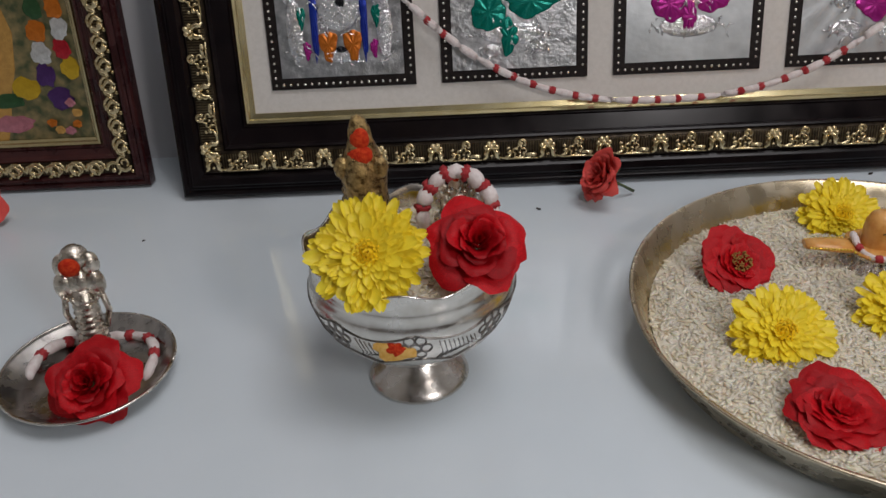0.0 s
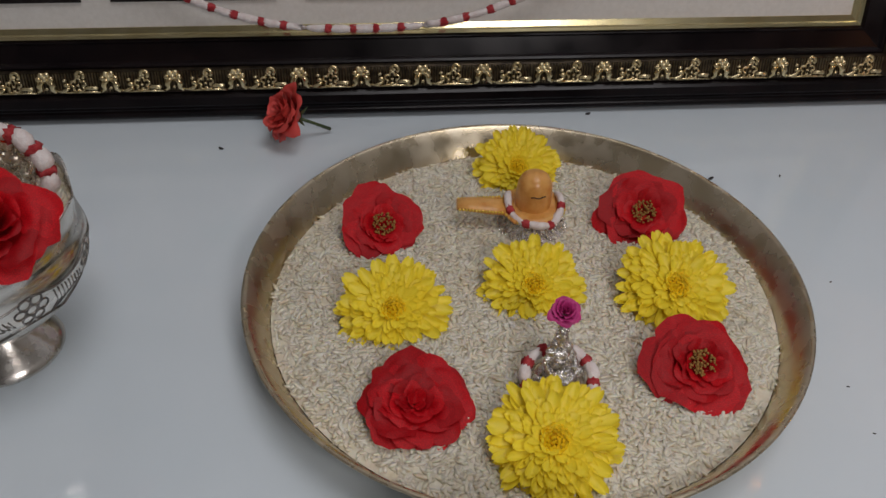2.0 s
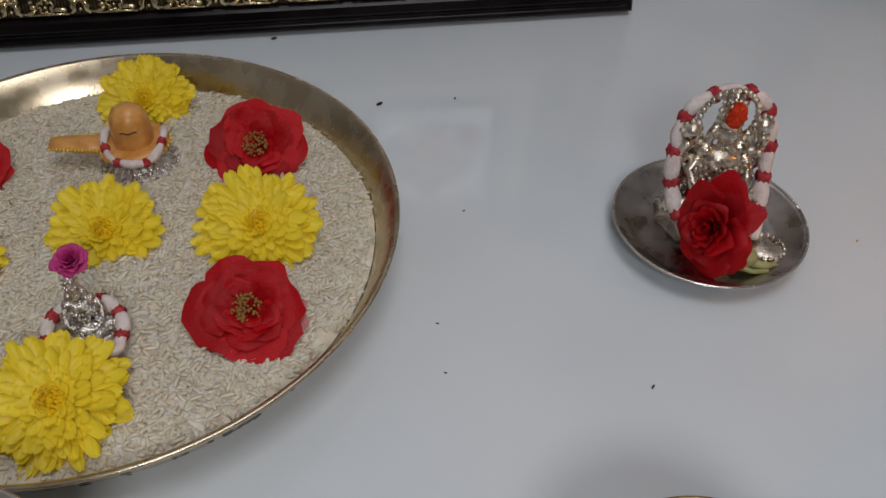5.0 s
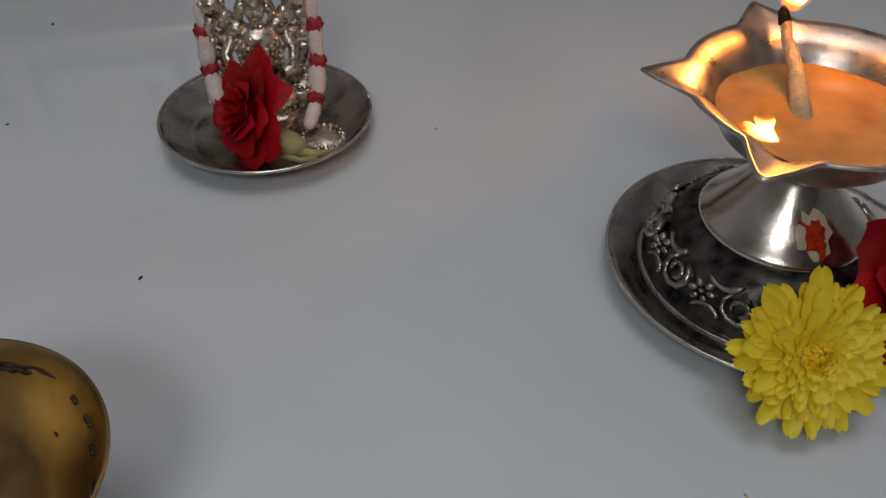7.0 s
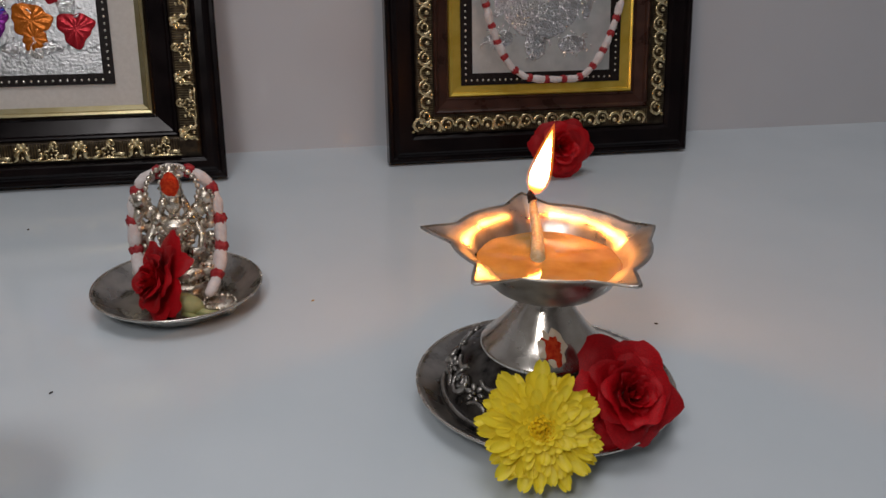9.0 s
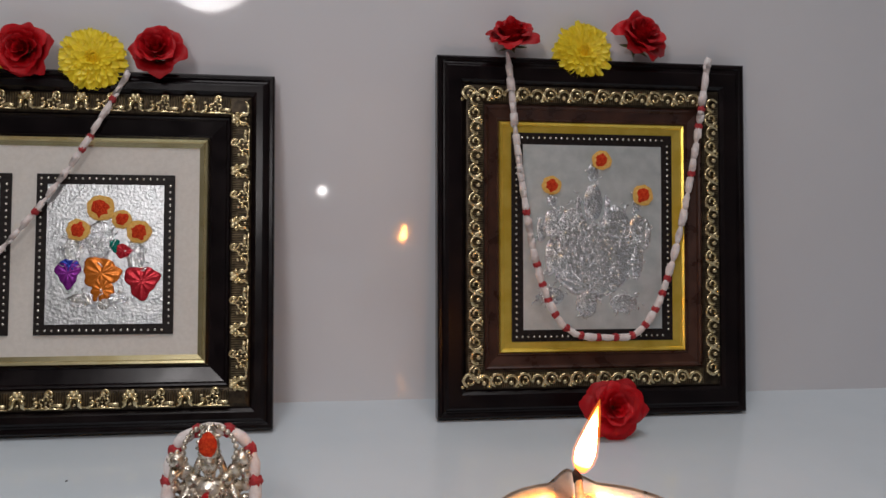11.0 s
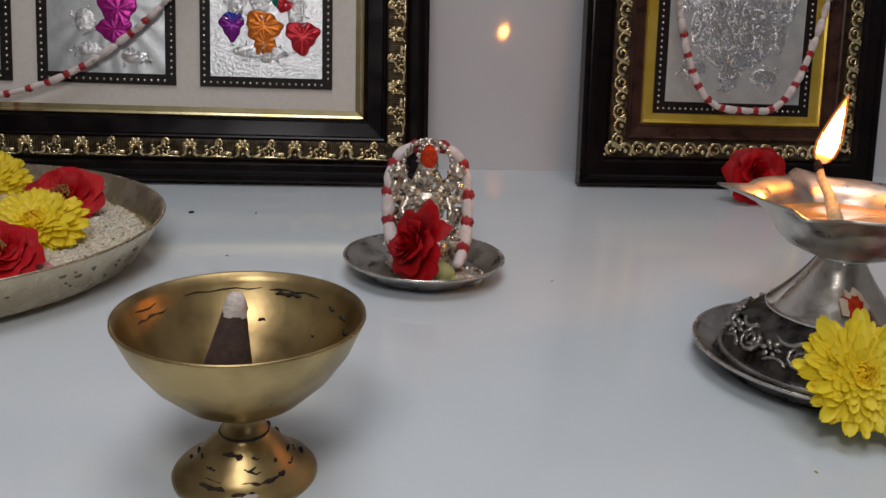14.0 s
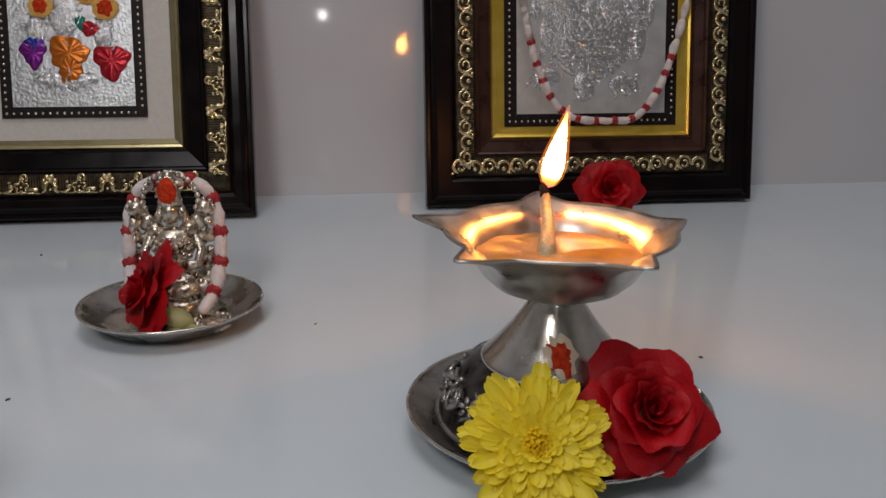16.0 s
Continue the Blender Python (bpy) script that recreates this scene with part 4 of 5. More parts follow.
# ---- small stone linga on the rice ----
LINGA = thing("linga", "small orange stone linga on a beaded silver ring base", "idol", pose(0.014, 0.060, 0.0185))
bm = lathe([(0.0195, 0.0), (0.0205, 0.0015), (0.019, 0.003), (0.0155, 0.004), (0.0135, 0.008), (0.0165, 0.012), (0.0001, 0.012)], 40)
for k in range(44):
    a = 2 * math.pi * k / 44
    ball(bm, (0.0203 * math.cos(a), 0.0203 * math.sin(a), 0.0022), 0.0014, 6, 4)
    if k % 2 == 0:
        tube(bm, [(0.019 * math.cos(a), 0.019 * math.sin(a), 0.003), (0.0138 * math.cos(a), 0.0138 * math.sin(a), 0.0085)], 0.0008, 5)
part("base_ring", bm, M_BRIGHTIDOL, LINGA, "beaded silver ring base")
bm = lathe([(0.0001, 0.011), (0.017, 0.012), (0.0185, 0.014), (0.018, 0.0165), (0.015, 0.0172), (0.0001, 0.0172)], 40)
tube(bm, [(-0.012, 0, 0.0145), (-0.026, 0.001, 0.0150), (-0.038, 0.002, 0.0165), (-0.045, 0.002, 0.0170)], [0.0065, 0.0062, 0.0052, 0.0042], 10)
for v in bm.verts:
    if v.co.x < -0.0115:
        v.co.z, v.co.y = 0.0155 + (v.co.z - 0.0155) * 0.5, v.co.y * 1.25
part("spouted_plate", bm, M_SANDAL, LINGA, "orange spouted stone plate")
bm = bmesh.new()
for k in range(34):
    a = radians(-165 + 330 * k / 33)
    ball(bm, (0.0187 * math.cos(a), 0.0187 * math.sin(a), 0.0150), 0.0011, 6, 4)
for k in range(14):
    for q in (-1, 1):
        ball(bm, (-0.019 - 0.0019 * k, q * (0.0078 - 0.00018 * k) + 0.001, 0.0160 + 0.0001 * k), 0.0009, 6, 4)
tagged(part("bead_edging", bm, M_GILT2, LINGA, "fine golden bead edging"), kind="stuff")
part("dark_lines", tube(bmesh.new(), [(0.0106 * math.cos(radians(a)), 0.0106 * math.sin(radians(a)), 0.0285 + 0.0004 * math.sin(a * 0.2)) for a in range(250, 300, 6)], 0.00035, 5), M_SOOT, LINGA, "dark painted lines")
part("dome", lathe([(0.0105, 0.017), (0.0105, 0.027), (0.0100, 0.032), (0.0080, 0.0362), (0.0045, 0.0388), (0.0001, 0.0395)], 28), M_SANDAL, LINGA, "orange polished dome")
garland("cotton_garland", lambda q: (0.0145 + 0.0158 * math.cos(radians(150 + 240 * q)), 0.0595 + (0.0158 + 0.0035 * math.sin(math.pi * q)) * math.sin(radians(150 + 240 * q)), 0.0385 - 0.0055 * math.sin(math.pi * q) ** 2 + 0.0012 * math.sin(17 * q)), 0.0022, "tiny cotton garland with red ties round the linga", 0.0135)

# ---- idols ----


def seated_idol(name, s, m, metal, label, halo=True, arms=True):
    """A small seated cast figure of plain shapes, one mesh; s is its height."""
    bm = bmesh.new()
    lathe([(0.0001, 0), (0.30, 0), (0.31, 0.03), (0.27, 0.06), (0.29, 0.10), (0.24, 0.14), (0.0001, 0.14)], 28, lambda r, z, a, i: (r * (1 + 0.05 * math.cos(10 * a)), z), bm)
    ball(bm, (0, 0.02, 0.22), (0.27, 0.19, 0.10), 18, 10)
    for q in (-1, 1):
        ball(bm, (0.20 * q, -0.05, 0.21), (0.13, 0.13, 0.075), 12, 8)
        tube(bm, [(0.22 * q, -0.06, 0.22), (0.05 * q, -0.18, 0.18), (-0.10 * q, -0.17, 0.15)], [0.07, 0.065, 0.04], 10)
        ball(bm, (0.11 * q, 0, 0.585), (0.065, 0.06, 0.06), 10, 6)
        tube(bm, [(0.12 * q, 0, 0.58), (0.19 * q, -0.02, 0.45), (0.17 * q, -0.12, 0.37), (0.11 * q, -0.17, 0.38)], [0.040, 0.035, 0.031, 0.034], 9)
        if arms:
            tube(bm, [(0.12 * q, 0.03, 0.56), (0.22 * q, 0.03, 0.52), (0.26 * q, 0.0, 0.60), (0.23 * q, -0.02, 0.68)], [0.045, 0.04, 0.036, 0.04], 9)
            for k in range(5):
                ball(bm, (0.25 * q, 0.0, 0.53 + 0.045 * k), 0.036 - 0.002 * k, 8, 5)
            ball(bm, (0.225 * q, -0.01, 0.74), (0.055, 0.05, 0.055), 9, 6)
        ball(bm, (0.070 * q, -0.02, 0.70), (0.018, 0.018, 0.030), 7, 5)
    ball(bm, (0, 0.0, 0.43), (0.110, 0.088, 0.17), 14, 10)
    ball(bm, (0, -0.02, 0.53), (0.130, 0.090, 0.085), 14, 8)
    for k in range(9):
        a = math.pi * (k + 0.5) / 9
        ball(bm, (0.10 * math.cos(a), -0.118, 0.575 - 0.085 * math.sin(a)), 0.019, 6, 4)
        ball(bm, (0.13 * math.cos(a), -0.105, 0.54 - 0.13 * math.sin(a)), 0.016, 6, 4)
    for q in (-1, 1):
        tube(bm, [(0.055 * q, 0.02, 0.76), (0.085 * q, 0.02, 0.68), (0.105 * q, 0.0, 0.60), (0.09 * q, -0.05, 0.53)], [0.026, 0.030, 0.028, 0.012], 8)
    ball(bm, (0, 0.0, 0.63), (0.042, 0.042, 0.06), 10, 6)
    ball(bm, (0, -0.015, 0.715), (0.066, 0.070, 0.088), 14, 8)
    ball(bm, (0, -0.086, 0.705), (0.012, 0.012, 0.024), 6, 4)
    lathe([(0.072, 0.765), (0.084, 0.79), (0.072, 0.82), (0.076, 0.85), (0.060, 0.90), (0.048, 0.95), (0.026, 0.985), (0.0001, 1.0)], 16, None, bm)
    if halo:
        for k in range(22):
            a = math.pi * (-0.2 + 1.4 * k / 21)
            ball(bm, (0.185 * math.cos(a), 0.03, 0.78 + 0.20 * math.sin(a)), 0.021, 7, 5)
    rng = random.Random(7)
    for c, e, n in (((0, 0.0, 0.45), (0.122, 0.098, 0.17), 52), ((0, 0.02, 0.23), (0.27, 0.20, 0.11), 50), ((-0.20, -0.05, 0.22), (0.13, 0.13, 0.08), 16), ((0.20, -0.05, 0.22), (0.13, 0.13, 0.08), 16), ((0, 0, 0.86), (0.076, 0.070, 0.10), 24)):
        for k in range(n):
            a, b = rng.uniform(math.pi, 2 * math.pi), rng.uniform(-0.9, 1.2)
            ball(bm, (c[0] + e[0] * math.cos(a) * math.cos(b), c[1] + e[1] * math.sin(a) * math.cos(b), c[2] + e[2] * math.sin(b)), (rng.uniform(0.013, 0.028), 0.016, rng.uniform(0.013, 0.030)), 6, 4)
    if arms:
        for q in (-1, 1):
            for k in range(9):
                t = k / 8
                ball(bm, ((0.15 + 0.11 * t) * q, 0.03, 0.60 - 0.28 * t + 0.1 * math.sin(k)), (0.05, 0.03, 0.045), 7, 5)
            for k in range(8):
                ball(bm, ((0.225 + 0.055 * math.cos(k * 0.785)) * q, 0.01, 0.74 + 0.055 * math.sin(k * 0.785)), 0.022, 6, 4)
    for k in range(40):
        rng_a = k * 2.4
        ball(bm, (0.26 * math.cos(rng_a), 0.20 * math.sin(rng_a), 0.155 + 0.02 * math.sin(k)), 0.024, 6, 4)
    if halo or arms:
        daub = bmesh.new()
        ball(daub, (0, -0.066, 0.875), (0.066, 0.032, 0.092), 16, 12)
        for v in daub.verts:
            v.co += 0.022 * noise.noise_vector(v.co * 22)
            v.co.x *= 1 - 1.6 * max(0.0, v.co.z - 0.88)
        copy = {v: bm.verts.new(v.co) for v in daub.verts}
        for f in daub.faces:
            bm.faces.new([copy[v] for v in f.verts]).material_index = 1
        daub.free()
    for v in bm.verts:
        v.co *= s
    return solo(name, bm, [metal, M_KUM], label, "idol", m)


# ---- seated idol on its own plate ----
LPC = Vector((0.3175, -0.015, 0))
PLATE_PROF = [(0.0001, 0.0008), (0.033, 0.0008), (0.037, 0.0018), (0.0475, 0.0095), (0.0508, 0.0115), (0.0515, 0.0126), (0.0504, 0.0131), (0.0484, 0.0120), (0.0385, 0.0040), (0.035, 0.0028), (0.0001, 0.0026)]


def small_plate(m, label, k=1.0):
    ob = thing("small_plate", label, "plate", m)
    part("dish", lathe([(r * k, z) for r, z in PLATE_PROF], 64), M_PLATE, ob)
    bm = bmesh.new()
    tube(bm, [(0.0509 * k * math.cos(2 * math.pi * i / 64), 0.0509 * k * math.sin(2 * math.pi * i / 64), 0.0128) for i in range(65)], 0.0008, 6)
    part("rolled_rim", bm, M_SILVER, ob, "bright rolled rim")
    return ob


small_plate(pose(*LPC), "small dull silver plate under the seated idol")
seated_idol("seated_idol", 0.0835, pose(0.319, -0.004, 0.0026), M_IDOL, "small antique silver seated idol with red kumkum on the crown")
bm = lathe([(0.0001, 0), (0.010, 0), (0.0105, 0.003), (0.008, 0.005), (0.0001, 0.0055)], 20)
for k in range(18):
    ball(bm, (0.0095 * math.cos(k * 0.35), 0.0095 * math.sin(k * 0.35), 0.0045), 0.0015, 6, 4)
solo("silver_footstool", bm, M_IDOL, "tiny beaded silver offering seat on the plate", "ornament", pose(0.3425, -0.0345, 0.0027))
def arch(q):
    """A flat-topped arch, wide at the shoulders, whose ends come forward on to the plate."""
    a = radians(238 - 296 * q)
    c, d = math.cos(a), math.sin(a)
    return 0.3200 + 0.0256 * math.copysign(abs(c) ** 0.75, c), 0.004 - 0.036 * abs(2 * q - 1) ** 3, 0.0432 + 0.0368 * math.copysign(abs(d) ** 0.75, d)


garland("cotton_garland", arch, 0.0038, "white cotton garland with red ties arched over the idol", 0.0185)
rose("tight", 41, aim((0.3140, -0.0325, 0.0226), (-0.76, -0.36, 0.42), 60, 0.0262), "dark red rose leaning on the seated idol")
BUD = thing("calyx_bud", "pale green rose calyx lying on the plate", "bud", pose(0.3255, -0.043, 0.0115))
part("cup", ball(bmesh.new(), (0, 0, 0), (0.0098, 0.0060, 0.0060), 16, 10, rot=Matrix.Rotation(0.6, 3, "Y")), M_BUD, BUD)
part("sepal", tube(bmesh.new(), [(0.004, -0.002, -0.004), (0.011, -0.004, -0.0055), (0.019, -0.004, -0.005)], [0.003, 0.0026, 0.0006], 6), M_BUD, BUD)
part("stalk", tube(bmesh.new(), [(-0.004, -0.003, -0.004), (0.004, -0.007, -0.0055), (0.012, -0.008, -0.0050)], [0.002, 0.0014, 0.0014], 6), M_BUD, BUD)

# ---- serpent idol on its own plate ----
small_plate(pose(-0.4752, -0.003, 0), "small silver plate with a serpent idol and rose", 1.0)
bm = bmesh.new()
lathe([(0.0001, 0), (0.013, 0), (0.014, 0.003), (0.011, 0.006), (0.0001, 0.006)], 20, None, bm)
for k in range(9):
    lathe([(0.0075 - 0.0002 * k, 0.006 + 0.0042 * k), (0.0098 - 0.0003 * k, 0.008 + 0.0042 * k), (0.0075 - 0.0002 * k, 0.0102 + 0.0042 * k)], 18, None, bm)
tube(bm, [(0, 0.001, 0.004), (0, 0.001, 0.03), (0, 0.0, 0.05)], [0.0085, 0.0075, 0.007], 14)
for q in (-1, 1):
    tube(bm, [(0.009 * q, 0.001, 0.02), (0.0125 * q, 0.001, 0.032), (0.0105 * q, 0, 0.046)], [0.0016, 0.002, 0.0018], 7)
    ball(bm, (0.0085 * q, -0.001, 0.052), (0.0065, 0.005, 0.009), 12, 8)
    ball(bm, (0.0075 * q, 0.001, 0.064), (0.006, 0.005, 0.008), 12, 8)
ball(bm, (0, 0, 0.052), (0.0085, 0.0065, 0.011), 14, 8)
ball(bm, (0, 0.001, 0.069), (0.0085, 0.0075, 0.0085), 14, 8)
for k in range(12):
    ball(bm, (0.010 * math.cos(k * 0.52), -0.004, 0.046 + 0.004 * math.sin(k * 0.52)), 0.002, 6, 4)
ball(bm, (-0.002, -0.0065, 0.0665), (0.0062, 0.0035, 0.0058), 12, 8, mi=1)
solo("serpent_idol", bm, [M_IDOL, M_KUM], "small antique silver standing serpent idol with red dot", "idol", pose(-0.4785, 0.018, 0.0026, -4, 2, 10))
garland("cotton_garland", lambda q: (-0.474 + 0.036 * math.cos(radians(-20 + 215 * q)), 0.0 + 0.036 * math.sin(radians(-20 + 215 * q)), 0.0075 + 0.004 * math.sin(q * 9)), 0.0032, "white cotton garland lying round the serpent plate", 0.0185)
rose("tight", 42, aim((-0.466, -0.021, 0.012), (0.0, -0.65, 0.8), 15, 0.0275), "dark red rose lying on the serpent plate")

# ---- footed silver bowl ----
BOWL = thing("footed_bowl", "engraved silver footed bowl with scalloped rim, holding flowers", "bowl", pose(-0.278, -0.006, 0))


def scallop(r, z, a, i):
    k = 1.0 if 12 <= i <= 16 else 0.0
    return r * (1 + 0.020 * k * math.cos(8 * a)), z + 0.0028 * k * math.cos(8 * a + 0.3)


part("bowl", lathe([(0.0120, 0.020), (0.0150, 0.024), (0.0251, 0.0275), (0.0372, 0.034), (0.0479, 0.045), (0.0549, 0.058), (0.0572, 0.068), (0.0565, 0.074), (0.0544, 0.077), (0.0556, 0.0790), (0.0544, 0.081), (0.0544, 0.084), (0.0553, 0.088), (0.0563, 0.092), (0.0565, 0.0935), (0.0553, 0.0932), (0.0535, 0.088), (0.0516, 0.081), (0.0549, 0.068), (0.0456, 0.045), (0.0233, 0.030), (0.0001, 0.029)], 96, scallop), M_SILVER, BOWL)
part("foot", lathe([(0.0130, 0.0215), (0.0120, 0.019), (0.0135, 0.016), (0.0200, 0.010), (0.0265, 0.005), (0.0290, 0.0022), (0.0295, 0.0008), (0.0285, 0.0), (0.0240, 0.0), (0.0100, 0.012)], 64), M_SILVER, BOWL, "polished flared foot")


def on_bowl(a, z):
    r = np.interp(z, (0.034, 0.045, 0.058, 0.068, 0.074), (0.0372, 0.0479, 0.0549, 0.0572, 0.0565)) + 0.0002
    return Vector((r * math.sin(a), -r * math.cos(a), z))


for k in range(8):
    a0 = 0.05 + k * math.pi / 4
    bm = bmesh.new()
    for dx, dz in ((0, 0), (0.0062, 0), (-0.0062, 0), (0.0031, 0.0052), (-0.0031, 0.0052), (0.0031, -0.0052), (-0.0031, -0.0052)):
        tube(bm, [on_bowl(a0 + (dx + 0.0029 * math.cos(t * 0.5236)) / 0.06, 0.0625 + dz + 0.0029 * math.sin(t * 0.5236)) for t in range(13)], 0.00045, 5)
    part("engraved_flower", bm, M_ENGRAVE, BOWL)
    bm = bmesh.new()
    for q in range(9):
        s = 0.20 + 0.045 * q
        tube(bm, [on_bowl(a0 + s, 0.050 + 0.0012 * q), on_bowl(a0 + s + 0.06, 0.056), on_bowl(a0 + s + 0.02, 0.066 - 0.0005 * q)], 0.0004, 5)
    tube(bm, [on_bowl(a0 + 0.785 * t / 12, 0.046 + 0.006 * abs(math.cos(math.pi * t / 12))) for t in range(13)], 0.0005, 5)
    tube(bm, [on_bowl(a0 + 0.785 * t / 12, 0.071 - 0.004 * math.sin(math.pi * t / 12)) for t in range(13)], 0.0005, 5)
    part("engraved_leaf", bm, M_ENGRAVE, BOWL)
fit_m = Matrix.Translation(on_bowl(-0.12, 0.0635)) @ Matrix.Rotation(radians(78), 4, "X")
part("turmeric_dab", blot(bmesh.new(), (0, 0, 0), 0.0105, 0.0072, 0.0012, 4, ragged=0.25), M_TURMERIC, BOWL, "orange turmeric smear", m=fit_m)
part("kumkum_dab", blot(bmesh.new(), (0, 0, 0.0006), 0.006, 0.0048, 0.0014, 9, ragged=0.35), M_KUM, BOWL, "red kumkum dot", m=fit_m)
rice_heap("rice", "raw rice filling the silver bowl", (-0.278, -0.006, 0.0), 0.0535, lambda r: 0.084 - 0.9 * r * r, 1500, 9)
mum(51, aim((-0.2962, -0.044, 0.1085), (-0.08, -0.75, 0.72), 10, 0.0300), "large yellow chrysanthemum resting in the silver bowl")
rose("tight", 52, aim((-0.2425, -0.033, 0.102), (0.08, -0.55, 0.85), 30, 0.0255), "bright red rose resting in the silver bowl")
bm = bmesh.new()
lathe([(0.0001, 0), (0.015, 0), (0.0155, 0.012), (0.0135, 0.03), (0.0145, 0.04), (0.011, 0.052), (0.0075, 0.060), (0.0068, 0.066), (0.004, 0.072), (0.0001, 0.074)], 20, lambda r, z, a, i: (r * (1 + 0.08 * math.cos(3 * a)), z), bm)
for k in range(6):
    lathe([(0.0142 - 0.0005 * k, 0.010 + 0.006 * k), (0.0162 - 0.0006 * k, 0.012 + 0.006 * k), (0.0142 - 0.0005 * k, 0.0145 + 0.006 * k)], 20, None, bm)
for q in (-1, 1):
    ball(bm, (0.011 * q, -0.006, 0.045), (0.006, 0.004, 0.007), 10, 6)
ball(bm, (0, -0.0055, 0.052), (0.0085, 0.006, 0.007), 12, 8, mi=1)
ball(bm, (0.0005, -0.004, 0.061), (0.0062, 0.0052, 0.0075), 12, 8, mi=1)
solo("brass_idol", bm, [M_IDOLBRASS, M_KUM], "small dark brass idol smeared with red kumkum", "idol", pose(-0.3025, 0.022, 0.0805) @ Matrix.Diagonal((0.88, 0.9, 1, 1)))
seated_idol("seated_idol", 0.040, pose(-0.2515, 0.020, 0.0830), M_IDOL, "tiny silver idol standing in the rice of the bowl")
garland("cotton_garland", lambda q: (-0.2515 + 0.0190 * math.cos(radians(200 - 220 * q)), 0.016 - 0.010 * abs(2 * q - 1), 0.100 + 0.0215 * math.sin(radians(200 - 220 * q))), 0.0042, "short white cotton garland with red ties round the tiny idol", 0.0115)

# ---- small silver flautist-like figure on the rice ----
seated_idol("seated_idol", 0.042, pose(0.007, -0.064, 0.0185, 0, 0, 20), M_BRIGHTIDOL, "tiny bright silver idol sitting in the rice", halo=False, arms=False)
rose("cup", 61, aim((0.0085, -0.058, 0.0605), (0, -0.4, 1), 0, 0.0085), "tiny magenta rose bud on the silver idol", M_PINK, stem=0.9)
garland("cotton_garland", lambda q: (0.007 + 0.0165 * math.sin(radians(-140 + 280 * q)), -0.064 + 0.0150 * math.cos(radians(-140 + 280 * q)) - 0.006, 0.0245 + 0.010 * math.sin(math.pi * q)), 0.0029, "short white cotton garland with red ties round the tiny idol", 0.0115)
for k, (x, y, a) in enumerate(((0.0985, -0.056, 20), (0.1005, -0.066, 80), (0.048, 0.020, 150))):
    solo("loose_petal", blot(bmesh.new(), (0, 0, 0), 0.006, 0.004, 0.0014, k, ragged=0.1), M_PALEPINK if k < 2 else M_GREEN, "pale pink fallen petal on the rice" if k < 2 else "small green leaf scrap on the rice", "petal", pose(x, y, 0.0185, 8, 5, a))

# ---- second footed bowl in front of the tray ----
STEEL = thing("footed_bowl", "polished silver footed bowl half full of creamy paste", "bowl", pose(-0.013, -0.2225, 0))
part("bowl", lathe([(0.0100, 0.018), (0.0130, 0.0215), (0.026, 0.0265), (0.038, 0.0360), (0.0460, 0.050), (0.0495, 0.064), (0.0500, 0.0715), (0.0515, 0.0755), (0.0533, 0.0772), (0.0536, 0.0784), (0.0522, 0.0788), (0.0500, 0.0770), (0.0482, 0.0715), (0.0475, 0.064), (0.0440, 0.050), (0.0360, 0.038), (0.0001, 0.030)], 72), M_SILVER, STEEL)
part("foot", lathe([(0.0112, 0.020), (0.0105, 0.0175), (0.0120, 0.0145), (0.0180, 0.009), (0.0240, 0.0045), (0.0265, 0.0020), (0.0268, 0.0006), (0.0258, 0.0), (0.0210, 0.0), (0.0090, 0.011)], 48), M_SILVER, STEEL, "polished flared foot")
solo("paste", lathe([(0.0001, 0.0662), (0.042, 0.0658), (0.0474, 0.0668)], 48), M_MILK, "smooth creamy beige paste in the silver bowl", "food", pose(-0.013, -0.2225, 0))

# ---- brass incense cup ----
CUP = thing("incense_cup", "aged brass footed incense cup with black tarnish", "cup", pose(0.2262, -0.242, 0))
part("cup", lathe([(0.0072, 0.0262), (0.0130, 0.0275), (0.0222, 0.0330), (0.0322, 0.0425), (0.0393, 0.0525), (0.0432, 0.0615), (0.0444, 0.0640), (0.0443, 0.0650), (0.0434, 0.0648), (0.0419, 0.0612), (0.0376, 0.0520), (0.0302, 0.0430), (0.0205, 0.0350), (0.0001, 0.0325)], 72), M_BRASS, CUP)
part("foot", lathe([(0.0076, 0.0275), (0.0073, 0.0195), (0.0088, 0.0188), (0.0088, 0.0176), (0.0105, 0.0165), (0.0160, 0.0110), (0.0192, 0.0065), (0.0215, 0.0050), (0.0255, 0.0030), (0.0268, 0.0014), (0.0266, 0.0), (0.0220, 0.0), (0.0080, 0.0100)], 64), M_BRASS, CUP, "flared brass foot")
part("neck_ring", tube(bmesh.new(), [(0.0088 * math.cos(i * 0.1963), 0.0088 * math.sin(i * 0.1963), 0.0182) for i in range(33)], 0.0006, 6), M_SOOT, CUP, "black line round the neck")
rng = random.Random(21)
for k in range(34):
    a = rng.uniform(0, 6.28)
    z, r = ((rng.uniform(0.004, 0.0155), 0) if k < 22 else (rng.uniform(0.045, 0.060), 1))
    rr = np.interp(z, (0.003, 0.005, 0.0065, 0.011, 0.0165), (0.0255, 0.0215, 0.0192, 0.0160, 0.0105)) if r == 0 else np.interp(z, (0.0405, 0.052, 0.0612), (0.0304, 0.0378, 0.0420)) - 0.0006
    d = rng.uniform(0.10, 0.32)
    part("tarnish_mark", tube(bmesh.new(), [((rr + 0.0001) * math.cos(a + d * q), (rr + 0.0001) * math.sin(a + d * q), z + 0.0008 * math.sin(q * 5 + k)) for q in (0, 0.3, 0.6, 1)], [0.0002, rng.uniform(0.0004, 0.0008), rng.uniform(0.0004, 0.0009), 0.0002], 5), M_SOOT, CUP)
